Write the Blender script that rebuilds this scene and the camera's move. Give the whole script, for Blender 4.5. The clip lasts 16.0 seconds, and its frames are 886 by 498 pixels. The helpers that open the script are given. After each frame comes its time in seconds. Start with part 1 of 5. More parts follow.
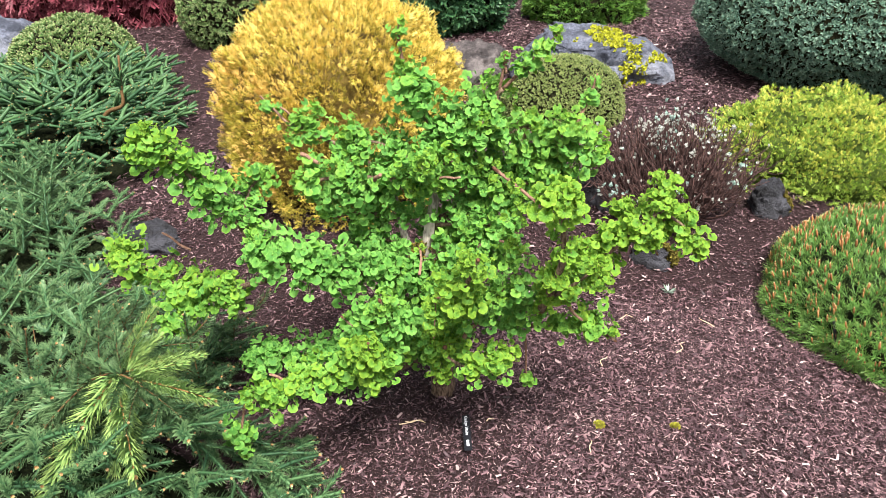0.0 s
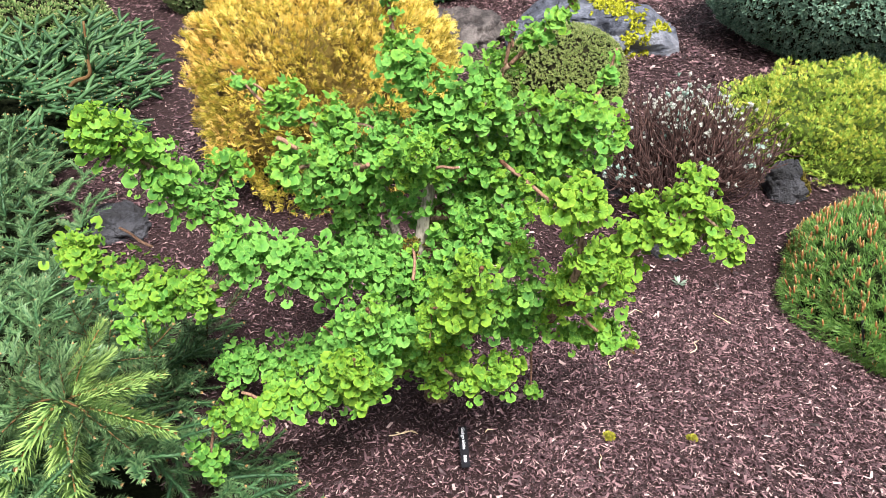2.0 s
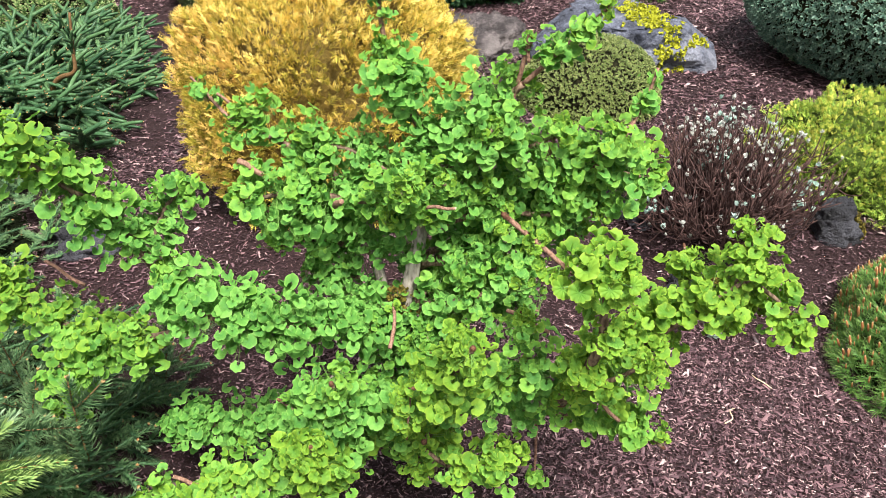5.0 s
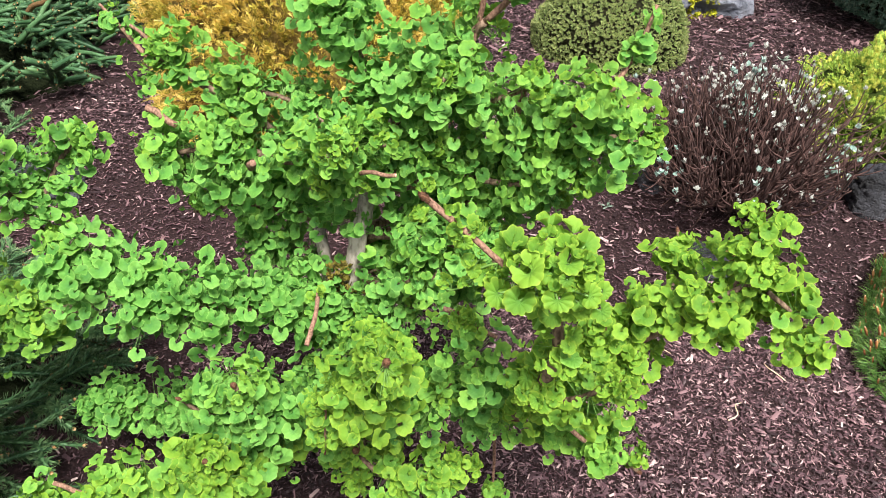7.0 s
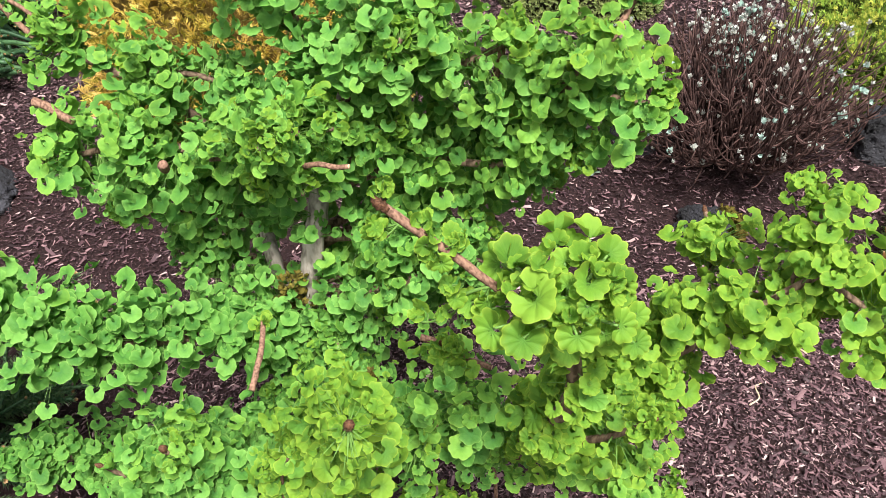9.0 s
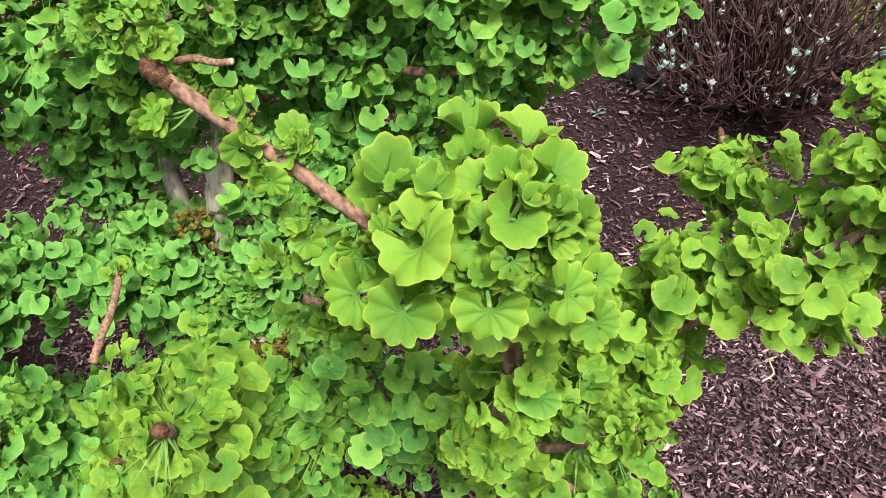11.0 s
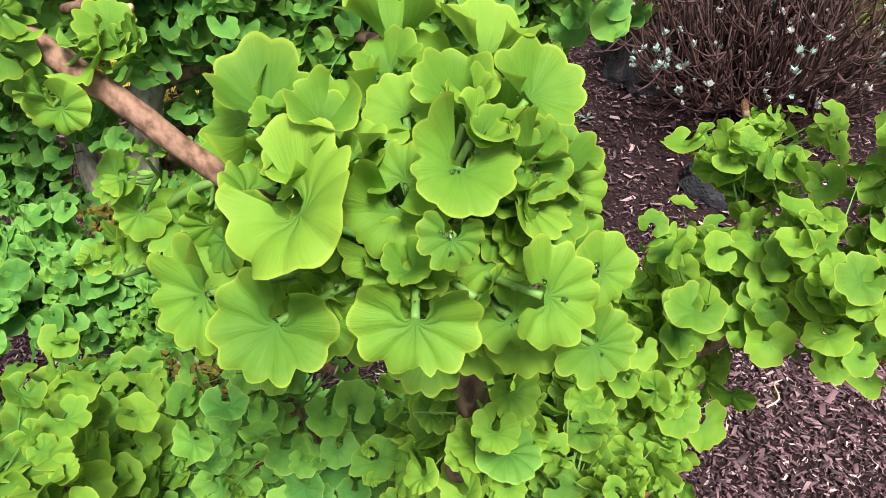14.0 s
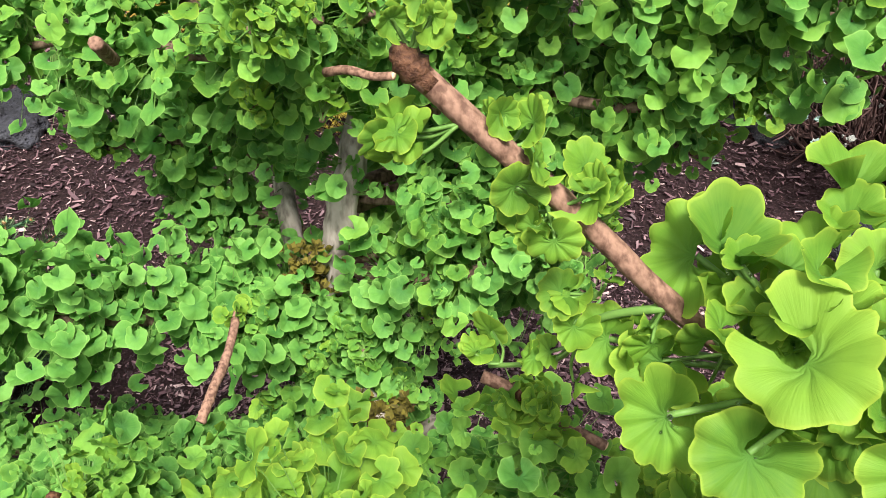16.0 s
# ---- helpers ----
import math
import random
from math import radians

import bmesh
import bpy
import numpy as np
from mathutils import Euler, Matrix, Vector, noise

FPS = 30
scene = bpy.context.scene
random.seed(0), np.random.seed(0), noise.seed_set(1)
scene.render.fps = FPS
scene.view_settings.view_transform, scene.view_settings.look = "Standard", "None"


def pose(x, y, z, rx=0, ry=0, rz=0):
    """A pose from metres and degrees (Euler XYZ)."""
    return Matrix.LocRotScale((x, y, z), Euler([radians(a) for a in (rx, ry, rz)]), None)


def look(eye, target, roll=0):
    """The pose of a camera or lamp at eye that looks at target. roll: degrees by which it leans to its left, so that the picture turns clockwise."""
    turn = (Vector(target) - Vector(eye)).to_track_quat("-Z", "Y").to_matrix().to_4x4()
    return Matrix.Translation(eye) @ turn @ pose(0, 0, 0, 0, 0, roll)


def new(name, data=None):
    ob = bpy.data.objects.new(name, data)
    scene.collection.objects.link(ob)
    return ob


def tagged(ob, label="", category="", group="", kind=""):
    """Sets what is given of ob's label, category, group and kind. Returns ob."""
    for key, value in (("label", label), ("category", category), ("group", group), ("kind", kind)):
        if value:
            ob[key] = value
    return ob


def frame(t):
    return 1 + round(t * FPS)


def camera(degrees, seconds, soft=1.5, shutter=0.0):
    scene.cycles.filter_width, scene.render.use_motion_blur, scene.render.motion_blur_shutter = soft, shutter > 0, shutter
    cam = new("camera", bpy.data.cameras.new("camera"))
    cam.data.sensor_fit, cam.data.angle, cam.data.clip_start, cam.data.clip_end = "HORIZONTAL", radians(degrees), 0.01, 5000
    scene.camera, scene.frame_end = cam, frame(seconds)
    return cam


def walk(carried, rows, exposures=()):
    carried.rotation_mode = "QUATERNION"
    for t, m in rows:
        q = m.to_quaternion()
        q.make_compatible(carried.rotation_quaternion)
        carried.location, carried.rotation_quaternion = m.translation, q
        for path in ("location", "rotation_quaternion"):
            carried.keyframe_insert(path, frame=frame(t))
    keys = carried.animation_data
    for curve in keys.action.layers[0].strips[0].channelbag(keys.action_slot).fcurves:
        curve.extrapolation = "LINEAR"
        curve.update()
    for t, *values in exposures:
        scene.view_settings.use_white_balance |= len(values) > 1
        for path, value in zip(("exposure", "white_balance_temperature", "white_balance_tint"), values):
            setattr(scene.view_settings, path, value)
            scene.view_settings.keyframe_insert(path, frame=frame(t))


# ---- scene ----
cam = camera(60.5, 16.0, soft=0.4)
PATH = [
    (0, (0.083, 0.051, 1.715), (0.043, 1.835, 0.811), -1.6),
    (0.5, (0.048, 0.124, 1.707), (0.036, 1.9, 0.787), -1.9),
    (1, (0.026, 0.179, 1.69), (0.037, 1.942, 0.746), -2.0),
    (1.5, (0.031, 0.234, 1.675), (0.043, 1.982, 0.702), -1.8),
    (2, (0.059, 0.322, 1.666), (0.048, 2.067, 0.688), -1.0),
    (2.5, (0.092, 0.395, 1.653), (0.033, 2.142, 0.682), -1.0),
    (3, (0.128, 0.465, 1.643), (0.017, 2.213, 0.678), -0.8),
    (3.2, (0.144, 0.493, 1.632), (0.009, 2.241, 0.671), -0.3),
    (5.3, (0.113, 0.728, 1.574), (0.073, 2.477, 0.605), 1.3),
    (5.5, (0.123, 0.754, 1.566), (0.09, 2.497, 0.586), 1.8),
    (6, (0.172, 0.839, 1.55), (0.118, 2.561, 0.534), 2.8),
    (6.5, (0.222, 0.92, 1.525), (0.127, 2.614, 0.466), 2.7),
    (7, (0.253, 0.971, 1.498), (0.126, 2.641, 0.405), 1.4),
    (7.5, (0.288, 1.02, 1.472), (0.109, 2.665, 0.348), 0.6),
    (8, (0.295, 1.069, 1.444), (0.087, 2.688, 0.288), -0.6),
    (8.5, (0.271, 1.137, 1.42), (0.113, 2.754, 0.254), -1.6),
    (9, (0.245, 1.205, 1.4), (0.175, 2.832, 0.239), -1.8),
    (9.5, (0.251, 1.257, 1.36), (0.216, 2.871, 0.179), -1.2),
    (9.7, (0.265, 1.286, 1.341), (0.221, 2.887, 0.143), -0.9),
    (11.8, (0.3362, 1.4448, 1.1868), (0.2208, 2.9897, -0.0780), -1.50),
    (12, (0.3382, 1.4558, 1.1788), (0.2327, 3.0003, -0.0875), -1.10),
    (12.5, (0.3420, 1.4816, 1.1547), (0.2532, 3.0355, -0.1012), -0.73),
    (13, (0.3428, 1.4994, 1.1396), (0.2639, 3.0614, -0.1069), -0.36),
    (13.5, (0.3446, 1.5092, 1.1302), (0.2714, 3.0790, -0.1068), -0.08),
    (14, (0.3443, 1.5129, 1.1278), (0.2768, 3.0940, -0.0951), 0.20),
    (14.5, (0.3280, 1.5120, 1.1382), (0.2353, 3.0973, -0.0777), 0.63),
    (15, (0.3058, 1.5091, 1.1565), (0.1652, 3.1015, -0.0453), 1.06),
    (15.5, (0.2694, 1.4978, 1.1678), (0.0441, 3.1014, -0.0059), 0.94),
    (16, (0.2168, 1.5050, 1.1683), (-0.0329, 3.0991, -0.0135), 0.22),
]
walk(cam, [(t, look(eye, target, roll)) for t, eye, target, roll in PATH], [(0.0, 1.87), (5.0, 1.76), (8.0, 1.64), (11.0, 1.5), (14.0, 1.48), (16.0, 1.57)])

# ---- world and sun: a bright overcast sky ----
world = bpy.data.worlds.new("overcast_sky")
scene.world = world
world.use_nodes = True
wn, wl = world.node_tree.nodes, world.node_tree.links
sky = wn.new("ShaderNodeTexSky")
sky.sky_type, sky.sun_disc = "NISHITA", False
sky.sun_elevation, sky.sun_rotation = radians(58), radians(200)
sky.air_density, sky.dust_density, sky.ozone_density = 1.0, 4.0, 1.0
pale = wn.new("ShaderNodeHueSaturation")
pale.inputs["Saturation"].default_value = 0.35
wl.new(sky.outputs["Color"], pale.inputs["Color"])
wl.new(pale.outputs["Color"], wn["Background"].inputs["Color"])
wn["Background"].inputs["Strength"].default_value = 0.062
sun = new("sun", bpy.data.lights.new("sun", "SUN"))
sun.data.energy, sun.data.angle, sun.data.color = 3.3, radians(16), (1.0, 0.97, 0.92)
sun.rotation_euler = (radians(32), 0, radians(20))


# ---- materials ----
def material(name):
    m = bpy.data.materials.new(name)
    m.use_nodes = True
    return m, m.node_tree.nodes, m.node_tree.links, m.node_tree.nodes["Principled BSDF"]


def ramp(n, l, source, stops):
    r = n.new("ShaderNodeValToRGB")
    while len(r.color_ramp.elements) < len(stops):
        r.color_ramp.elements.new(0.5)
    for e, (p, c) in zip(r.color_ramp.elements, stops):
        e.position, e.color = p, (*c, 1)
    l.new(source, r.inputs["Fac"])
    return r.outputs["Color"]


def mixed(n, l, fac, a, b, mode="MIX"):
    x = n.new("ShaderNodeMix")
    x.data_type, x.blend_type = "RGBA", mode
    for sock, v in ((x.inputs[0], fac), (x.inputs[6], a), (x.inputs[7], b)):
        if hasattr(v, "links"):
            l.new(v, sock)
        elif isinstance(v, tuple):
            sock.default_value = (*v, 1)
        else:
            sock.default_value = v
    return x.outputs[2]


def calc(n, l, op, a, b=0.0):
    x = n.new("ShaderNodeMath")
    x.operation = op
    for sock, v in zip(x.inputs, (a, b)):
        if hasattr(v, "links"):
            l.new(v, sock)
        else:
            sock.default_value = v
    return x.outputs[0]


def noisy(n, l, scale, detail=4, rough=0.6, coord="Object"):
    c, t = n.new("ShaderNodeTexCoord"), n.new("ShaderNodeTexNoise")
    t.inputs["Scale"].default_value, t.inputs["Detail"].default_value, t.inputs["Roughness"].default_value = scale, detail, rough
    l.new(c.outputs[coord], t.inputs["Vector"])
    return t.outputs["Fac"]


def bumpy(n, l, p, height, strength, distance):
    b = n.new("ShaderNodeBump")
    b.inputs["Strength"].default_value, b.inputs["Distance"].default_value = strength, distance
    l.new(height, b.inputs["Height"])
    l.new(b.outputs["Normal"], p.inputs["Normal"])


def chance(n, l):
    """A value for each loose piece: by object and by island."""
    o, g = n.new("ShaderNodeObjectInfo"), n.new("ShaderNodeNewGeometry")
    return calc(n, l, "FRACT", calc(n, l, "ADD", o.outputs["Random"], g.outputs["Random Per Island"]))


def foliage_material(name, old, mid, fresh, tip=None, tip_from=0.6, glow=0.25, rough=0.5, patch=3.0):
    """Leaves or needles: three greens by piece and by patch, and a tip colour along the length."""
    m, n, l, p = material(name)
    col = ramp(n, l, chance(n, l), [(0.0, old), (0.5, mid), (1.0, fresh)])
    big = noisy(n, l, patch, 2)
    col = mixed(n, l, calc(n, l, "MULTIPLY", big, 0.5), col, tuple(0.75 * c for c in mid))
    if tip:
        u = n.new("ShaderNodeUVMap")
        s = n.new("ShaderNodeSeparateXYZ")
        l.new(u.outputs["UV"], s.inputs["Vector"])
        r = n.new("ShaderNodeMapRange")
        r.inputs["From Min"].default_value, r.inputs["From Max"].default_value = tip_from, 1.0
        l.new(s.outputs["Y"], r.inputs["Value"])
        col = mixed(n, l, r.outputs["Result"], col, tip)
    l.new(col, p.inputs["Base Color"])
    p.inputs["Roughness"].default_value, p.inputs["Specular IOR Level"].default_value = rough, 0.25
    t, x = n.new("ShaderNodeBsdfTranslucent"), n.new("ShaderNodeMixShader")
    l.new(col, t.inputs["Color"])
    x.inputs["Fac"].default_value = glow
    l.new(p.outputs["BSDF"], x.inputs[1])
    l.new(t.outputs["BSDF"], x.inputs[2])
    l.new(x.outputs["Shader"], n["Material Output"].inputs["Surface"])
    return m


def side_tinted(mat, colour, scale, low, high):
    """Sprays of another colour in broad patches, more of them towards -x and the bottom."""
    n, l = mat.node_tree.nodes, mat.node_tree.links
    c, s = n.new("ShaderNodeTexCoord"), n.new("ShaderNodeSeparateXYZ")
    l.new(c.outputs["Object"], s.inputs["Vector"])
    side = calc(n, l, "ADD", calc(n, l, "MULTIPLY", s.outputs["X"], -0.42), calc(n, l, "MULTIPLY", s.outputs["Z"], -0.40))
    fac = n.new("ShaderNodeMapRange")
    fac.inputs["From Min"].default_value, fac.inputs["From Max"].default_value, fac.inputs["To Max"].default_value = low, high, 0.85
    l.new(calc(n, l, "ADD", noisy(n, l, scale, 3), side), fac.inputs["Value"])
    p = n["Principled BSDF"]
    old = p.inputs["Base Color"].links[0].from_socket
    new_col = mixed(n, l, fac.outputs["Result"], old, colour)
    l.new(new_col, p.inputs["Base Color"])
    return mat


def leaf_material(name, dark, mid, light, edge, edge_amount, glow=0.3):
    """A ginkgo leaf: u runs from the stalk to the rim, v round the fan; fine forked veins, a darker heart and a thin pale rim."""
    m, n, l, p = material(name)
    col = ramp(n, l, chance(n, l), [(0.0, dark), (0.45, mid), (1.0, light)])
    u, s, g = n.new("ShaderNodeUVMap"), n.new("ShaderNodeSeparateXYZ"), n.new("ShaderNodeCombineXYZ")
    l.new(u.outputs["UV"], s.inputs["Vector"])
    l.new(calc(n, l, "MULTIPLY", s.outputs["Y"], 70.0), g.inputs["X"])
    l.new(calc(n, l, "MULTIPLY", s.outputs["X"], 1.6), g.inputs["Y"])
    l.new(calc(n, l, "MULTIPLY", chance(n, l), 37.0), g.inputs["Z"])
    t = n.new("ShaderNodeTexNoise")
    t.inputs["Scale"].default_value, t.inputs["Detail"].default_value, t.inputs["Roughness"].default_value = 1.0, 3, 0.65
    l.new(g.outputs["Vector"], t.inputs["Vector"])
    vein = ramp(n, l, t.outputs["Fac"], [(0.36, (0, 0, 0)), (0.64, (1, 1, 1))])
    col = mixed(n, l, calc(n, l, "MULTIPLY", vein, 0.15), col, tuple(min(1, 1.25 * c) for c in light))
    blotch = noisy(n, l, 90, 3)
    col = mixed(n, l, calc(n, l, "MULTIPLY", blotch, 0.30), col, dark)
    for low, high, most, tone in ((0.50, 0.0, 0.65, (0.75 * dark[0], 0.9 * dark[1], 1.3 * dark[2])), (0.70, 1.0, 0.45 * edge_amount, edge), (0.93, 0.99, edge_amount, edge)):
        r = n.new("ShaderNodeMapRange")
        r.inputs["From Min"].default_value, r.inputs["From Max"].default_value, r.inputs["To Max"].default_value = low, high, most
        l.new(s.outputs["X"], r.inputs["Value"])
        col = mixed(n, l, r.outputs["Result"], col, tone)
    l.new(col, p.inputs["Base Color"])
    p.inputs["Roughness"].default_value, p.inputs["Specular IOR Level"].default_value = 0.58, 0.16
    bumpy(n, l, p, t.outputs["Fac"], 0.35, 0.0012)
    t, x = n.new("ShaderNodeBsdfTranslucent"), n.new("ShaderNodeMixShader")
    l.new(col, t.inputs["Color"])
    x.inputs["Fac"].default_value = glow
    l.new(p.outputs["BSDF"], x.inputs[1])
    l.new(t.outputs["BSDF"], x.inputs[2])
    l.new(x.outputs["Shader"], n["Material Output"].inputs["Surface"])
    return m


def plain(name, a, b, scale=40.0, rough=0.7, bump=0.3, depth=0.002, metal=0.0, shine=0.2):
    m, n, l, p = material(name)
    f = noisy(n, l, scale, 5)
    col = ramp(n, l, f, [(0.3, a), (0.7, b)])
    l.new(col, p.inputs["Base Color"])
    p.inputs["Roughness"].default_value, p.inputs["Metallic"].default_value, p.inputs["Specular IOR Level"].default_value = rough, metal, shine
    bumpy(n, l, p, f, bump, depth)
    return m


def chip_material():
    m, n, l, p = material("bark_chip")
    col = ramp(n, l, chance(n, l), [(0.0, (0.011, 0.006, 0.007)), (0.30, (0.046, 0.024, 0.029)), (0.62, (0.110, 0.059, 0.070)), (0.90, (0.27, 0.162, 0.172)), (1.0, (0.56, 0.42, 0.40))])
    grain = noisy(n, l, 160, 4)
    col = mixed(n, l, calc(n, l, "MULTIPLY", grain, 0.55), col, (0.03, 0.018, 0.018))
    l.new(col, p.inputs["Base Color"])
    p.inputs["Roughness"].default_value, p.inputs["Specular IOR Level"].default_value = 0.5, 0.25
    bumpy(n, l, p, grain, 0.5, 0.002)
    return m


def ground_material():
    m, n, l, p = material("mulch_bed")
    fine, big = noisy(n, l, 120, 6, 0.75), noisy(n, l, 1.3, 3)
    col = ramp(n, l, fine, [(0.32, (0.005, 0.0025, 0.003)), (0.5, (0.018, 0.009, 0.0098)), (0.72, (0.085, 0.046, 0.047))])
    col = mixed(n, l, calc(n, l, "MULTIPLY", big, 0.5), col, (0.035, 0.02, 0.02))
    l.new(col, p.inputs["Base Color"])
    p.inputs["Roughness"].default_value, p.inputs["Specular IOR Level"].default_value = 0.7, 0.15
    bumpy(n, l, p, fine, 1.0, 0.012)
    return m


def rock_material(name, dark, light, patch, pits=False):
    m, n, l, p = material(name)
    fine, mid, big = noisy(n, l, 60, 6, 0.7), noisy(n, l, 9, 5), noisy(n, l, 2.5, 3)
    col = ramp(n, l, mid, [(0.40, dark), (0.62, light)])
    col = mixed(n, l, ramp(n, l, fine, [(0.42, (0, 0, 0)), (0.6, (0.8, 0.8, 0.8))]), col, dark)
    spot = ramp(n, l, big, [(0.52, (0, 0, 0)), (0.62, (1, 1, 1))])
    col = mixed(n, l, calc(n, l, "MULTIPLY", spot, 0.5), col, patch)
    l.new(col, p.inputs["Base Color"])
    p.inputs["Roughness"].default_value = 0.72
    relief = calc(n, l, "ADD", fine, mid)
    if pits:
        c, w = n.new("ShaderNodeTexCoord"), n.new("ShaderNodeTexVoronoi")
        w.inputs["Scale"].default_value = 85
        l.new(c.outputs["Object"], w.inputs["Vector"])
        relief = calc(n, l, "ADD", relief, calc(n, l, "MULTIPLY", calc(n, l, "MINIMUM", w.outputs["Distance"], 0.35), 2.0))
    bumpy(n, l, p, relief, 1.0, 0.03)
    return m


def bark_material(name, a, b, scale, drawn=0.3, relief=0.7):
    m, n, l, p = material(name)
    c, mp, t = n.new("ShaderNodeTexCoord"), n.new("ShaderNodeMapping"), n.new("ShaderNodeTexNoise")
    mp.inputs["Scale"].default_value = (1, 1, drawn)
    l.new(c.outputs["Object"], mp.inputs["Vector"])
    l.new(mp.outputs["Vector"], t.inputs["Vector"])
    t.inputs["Scale"].default_value, t.inputs["Detail"].default_value = scale, 6
    col = ramp(n, l, t.outputs["Fac"], [(0.38, a), (0.6, b)])
    lichen = ramp(n, l, noisy(n, l, 25, 3), [(0.58, (0, 0, 0)), (0.7, (1, 1, 1))])
    col = mixed(n, l, calc(n, l, "MULTIPLY", lichen, 0.25), col, tuple(min(1, 1.6 * v) for v in b))
    l.new(col, p.inputs["Base Color"])
    p.inputs["Roughness"].default_value, p.inputs["Specular IOR Level"].default_value = 0.75, 0.2
    bumpy(n, l, p, t.outputs["Fac"], relief, 0.003)
    return m


MULCH, CHIP = ground_material(), chip_material()
LEAF = leaf_material("mature_ginkgo_leaf", (0.054, 0.170, 0.028), (0.104, 0.280, 0.047), (0.165, 0.365, 0.070), (0.27, 0.48, 0.11), 0.55, 0.36)
GREEN = leaf_material("grown_ginkgo_leaf", (0.074, 0.195, 0.027), (0.130, 0.305, 0.042), (0.195, 0.390, 0.060), (0.32, 0.51, 0.09), 0.55, 0.38)
LIME = leaf_material("young_ginkgo_leaf", (0.084, 0.200, 0.024), (0.142, 0.295, 0.030), (0.21, 0.370, 0.040), (0.34, 0.46, 0.055), 0.65, 0.40)
STALK = plain("leaf_stalk", (0.085, 0.18, 0.035), (0.15, 0.27, 0.06), 60, 0.45, 0.1)
BARK = bark_material("grey_bark", (0.17, 0.145, 0.12), (0.42, 0.37, 0.315), 110)
LIMB = bark_material("tan_limb_bark", (0.06, 0.036, 0.024), (0.20, 0.135, 0.092), 160)
TWIG = bark_material("brown_twig_bark", (0.105, 0.055, 0.037), (0.255, 0.148, 0.102), 300, 0.6, 0.4)
SCALE = foliage_material("tan_bud_scale", (0.25, 0.13, 0.05), (0.42, 0.25, 0.11), (0.55, 0.38, 0.20), glow=0.05)
BUD = plain("bud_scale", (0.03, 0.012, 0.008), (0.16, 0.075, 0.04), 400, 0.6, 1.0, 0.002)
CUT = plain("cut_wood", (0.55, 0.38, 0.22), (0.68, 0.5, 0.32), 60, 0.8)
# dark towards the needle base: the shaded depth between needles is in the colour
SPRUCE = foliage_material("spruce_needle", (0.020, 0.058, 0.026), (0.046, 0.112, 0.046), (0.092, 0.18, 0.070), (0.18, 0.28, 0.12), 0.35, glow=0.1, rough=0.45)
SPRUCE_YOUNG = foliage_material("yellow_tipped_spruce_needle", (0.11, 0.23, 0.08), (0.165, 0.315, 0.10), (0.24, 0.41, 0.125), (0.36, 0.48, 0.14), 0.35, glow=0.2, rough=0.4)
YOUNG_SHOOT = plain("orange_brown_shoot_bark", (0.16, 0.075, 0.025), (0.40, 0.22, 0.085), 120, 0.7)
SHOOT = plain("spruce_shoot_bark", (0.06, 0.034, 0.014), (0.17, 0.095, 0.038), 90, 0.7)
GOLD = foliage_material("golden_thuja_spray", (0.74, 0.50, 0.08), (0.86, 0.66, 0.14), (0.93, 0.79, 0.27), (0.93, 0.78, 0.30), 0.6, glow=0.38)
side_tinted(GOLD, (0.64, 0.39, 0.12), 3.5, 0.38, 0.66)
# olive older sprays that also carry the thuja's lower shade in their colour
GOLD_OLD_SHADE = foliage_material("olive_thuja_spray", (0.13, 0.13, 0.015), (0.30, 0.26, 0.03), (0.58, 0.44, 0.07), (0.72, 0.53, 0.12), 0.6, glow=0.25)
YELLOW = foliage_material("yellow_cypress_spray", (0.34, 0.40, 0.05), (0.52, 0.53, 0.08), (0.68, 0.64, 0.13), (0.74, 0.68, 0.16), 0.5, glow=0.2)
# green sprays of the lower parts; shaded undersides are put into this colour
CYPRESS_GREEN_SHADE = foliage_material("green_cypress_spray", (0.10, 0.20, 0.03), (0.20, 0.33, 0.045), (0.36, 0.48, 0.07), (0.50, 0.57, 0.10), 0.6, glow=0.25)
BLUE = foliage_material("blue_green_yew_leaf", (0.036, 0.09, 0.066), (0.068, 0.145, 0.103), (0.15, 0.245, 0.17), (0.30, 0.40, 0.29), 0.6, glow=0.12)
OLIVE = foliage_material("olive_green_leaf", (0.09, 0.14, 0.04), (0.145, 0.205, 0.055), (0.23, 0.28, 0.08), (0.40, 0.39, 0.17), 0.6, glow=0.15)
GEM = foliage_material("dwarf_spruce_needle", (0.05, 0.11, 0.03), (0.09, 0.17, 0.045), (0.14, 0.22, 0.06), (0.48, 0.46, 0.24), 0.62, glow=0.15)
DEEP = foliage_material("dark_green_needle", (0.012, 0.045, 0.018), (0.022, 0.075, 0.03), (0.045, 0.12, 0.04), (0.07, 0.15, 0.05), 0.6, glow=0.12)
FIR = foliage_material("mid_green_spray", (0.03, 0.09, 0.015), (0.055, 0.14, 0.02), (0.10, 0.21, 0.03), (0.16, 0.28, 0.04), 0.6, glow=0.15)
MAPLE = foliage_material("maroon_maple_leaf", (0.09, 0.016, 0.026), (0.16, 0.028, 0.045), (0.26, 0.06, 0.08), (0.33, 0.10, 0.115), 0.6, glow=0.25)
PINE = foliage_material("pine_needle", (0.05, 0.14, 0.03), (0.095, 0.22, 0.045), (0.17, 0.32, 0.065), (0.30, 0.40, 0.10), 0.7, glow=0.15, rough=0.4)
CANDLE = foliage_material("orange_brown_bud", (0.20, 0.075, 0.028), (0.32, 0.135, 0.05), (0.42, 0.20, 0.08), (0.62, 0.45, 0.28), 0.75, glow=0.05, rough=0.7)
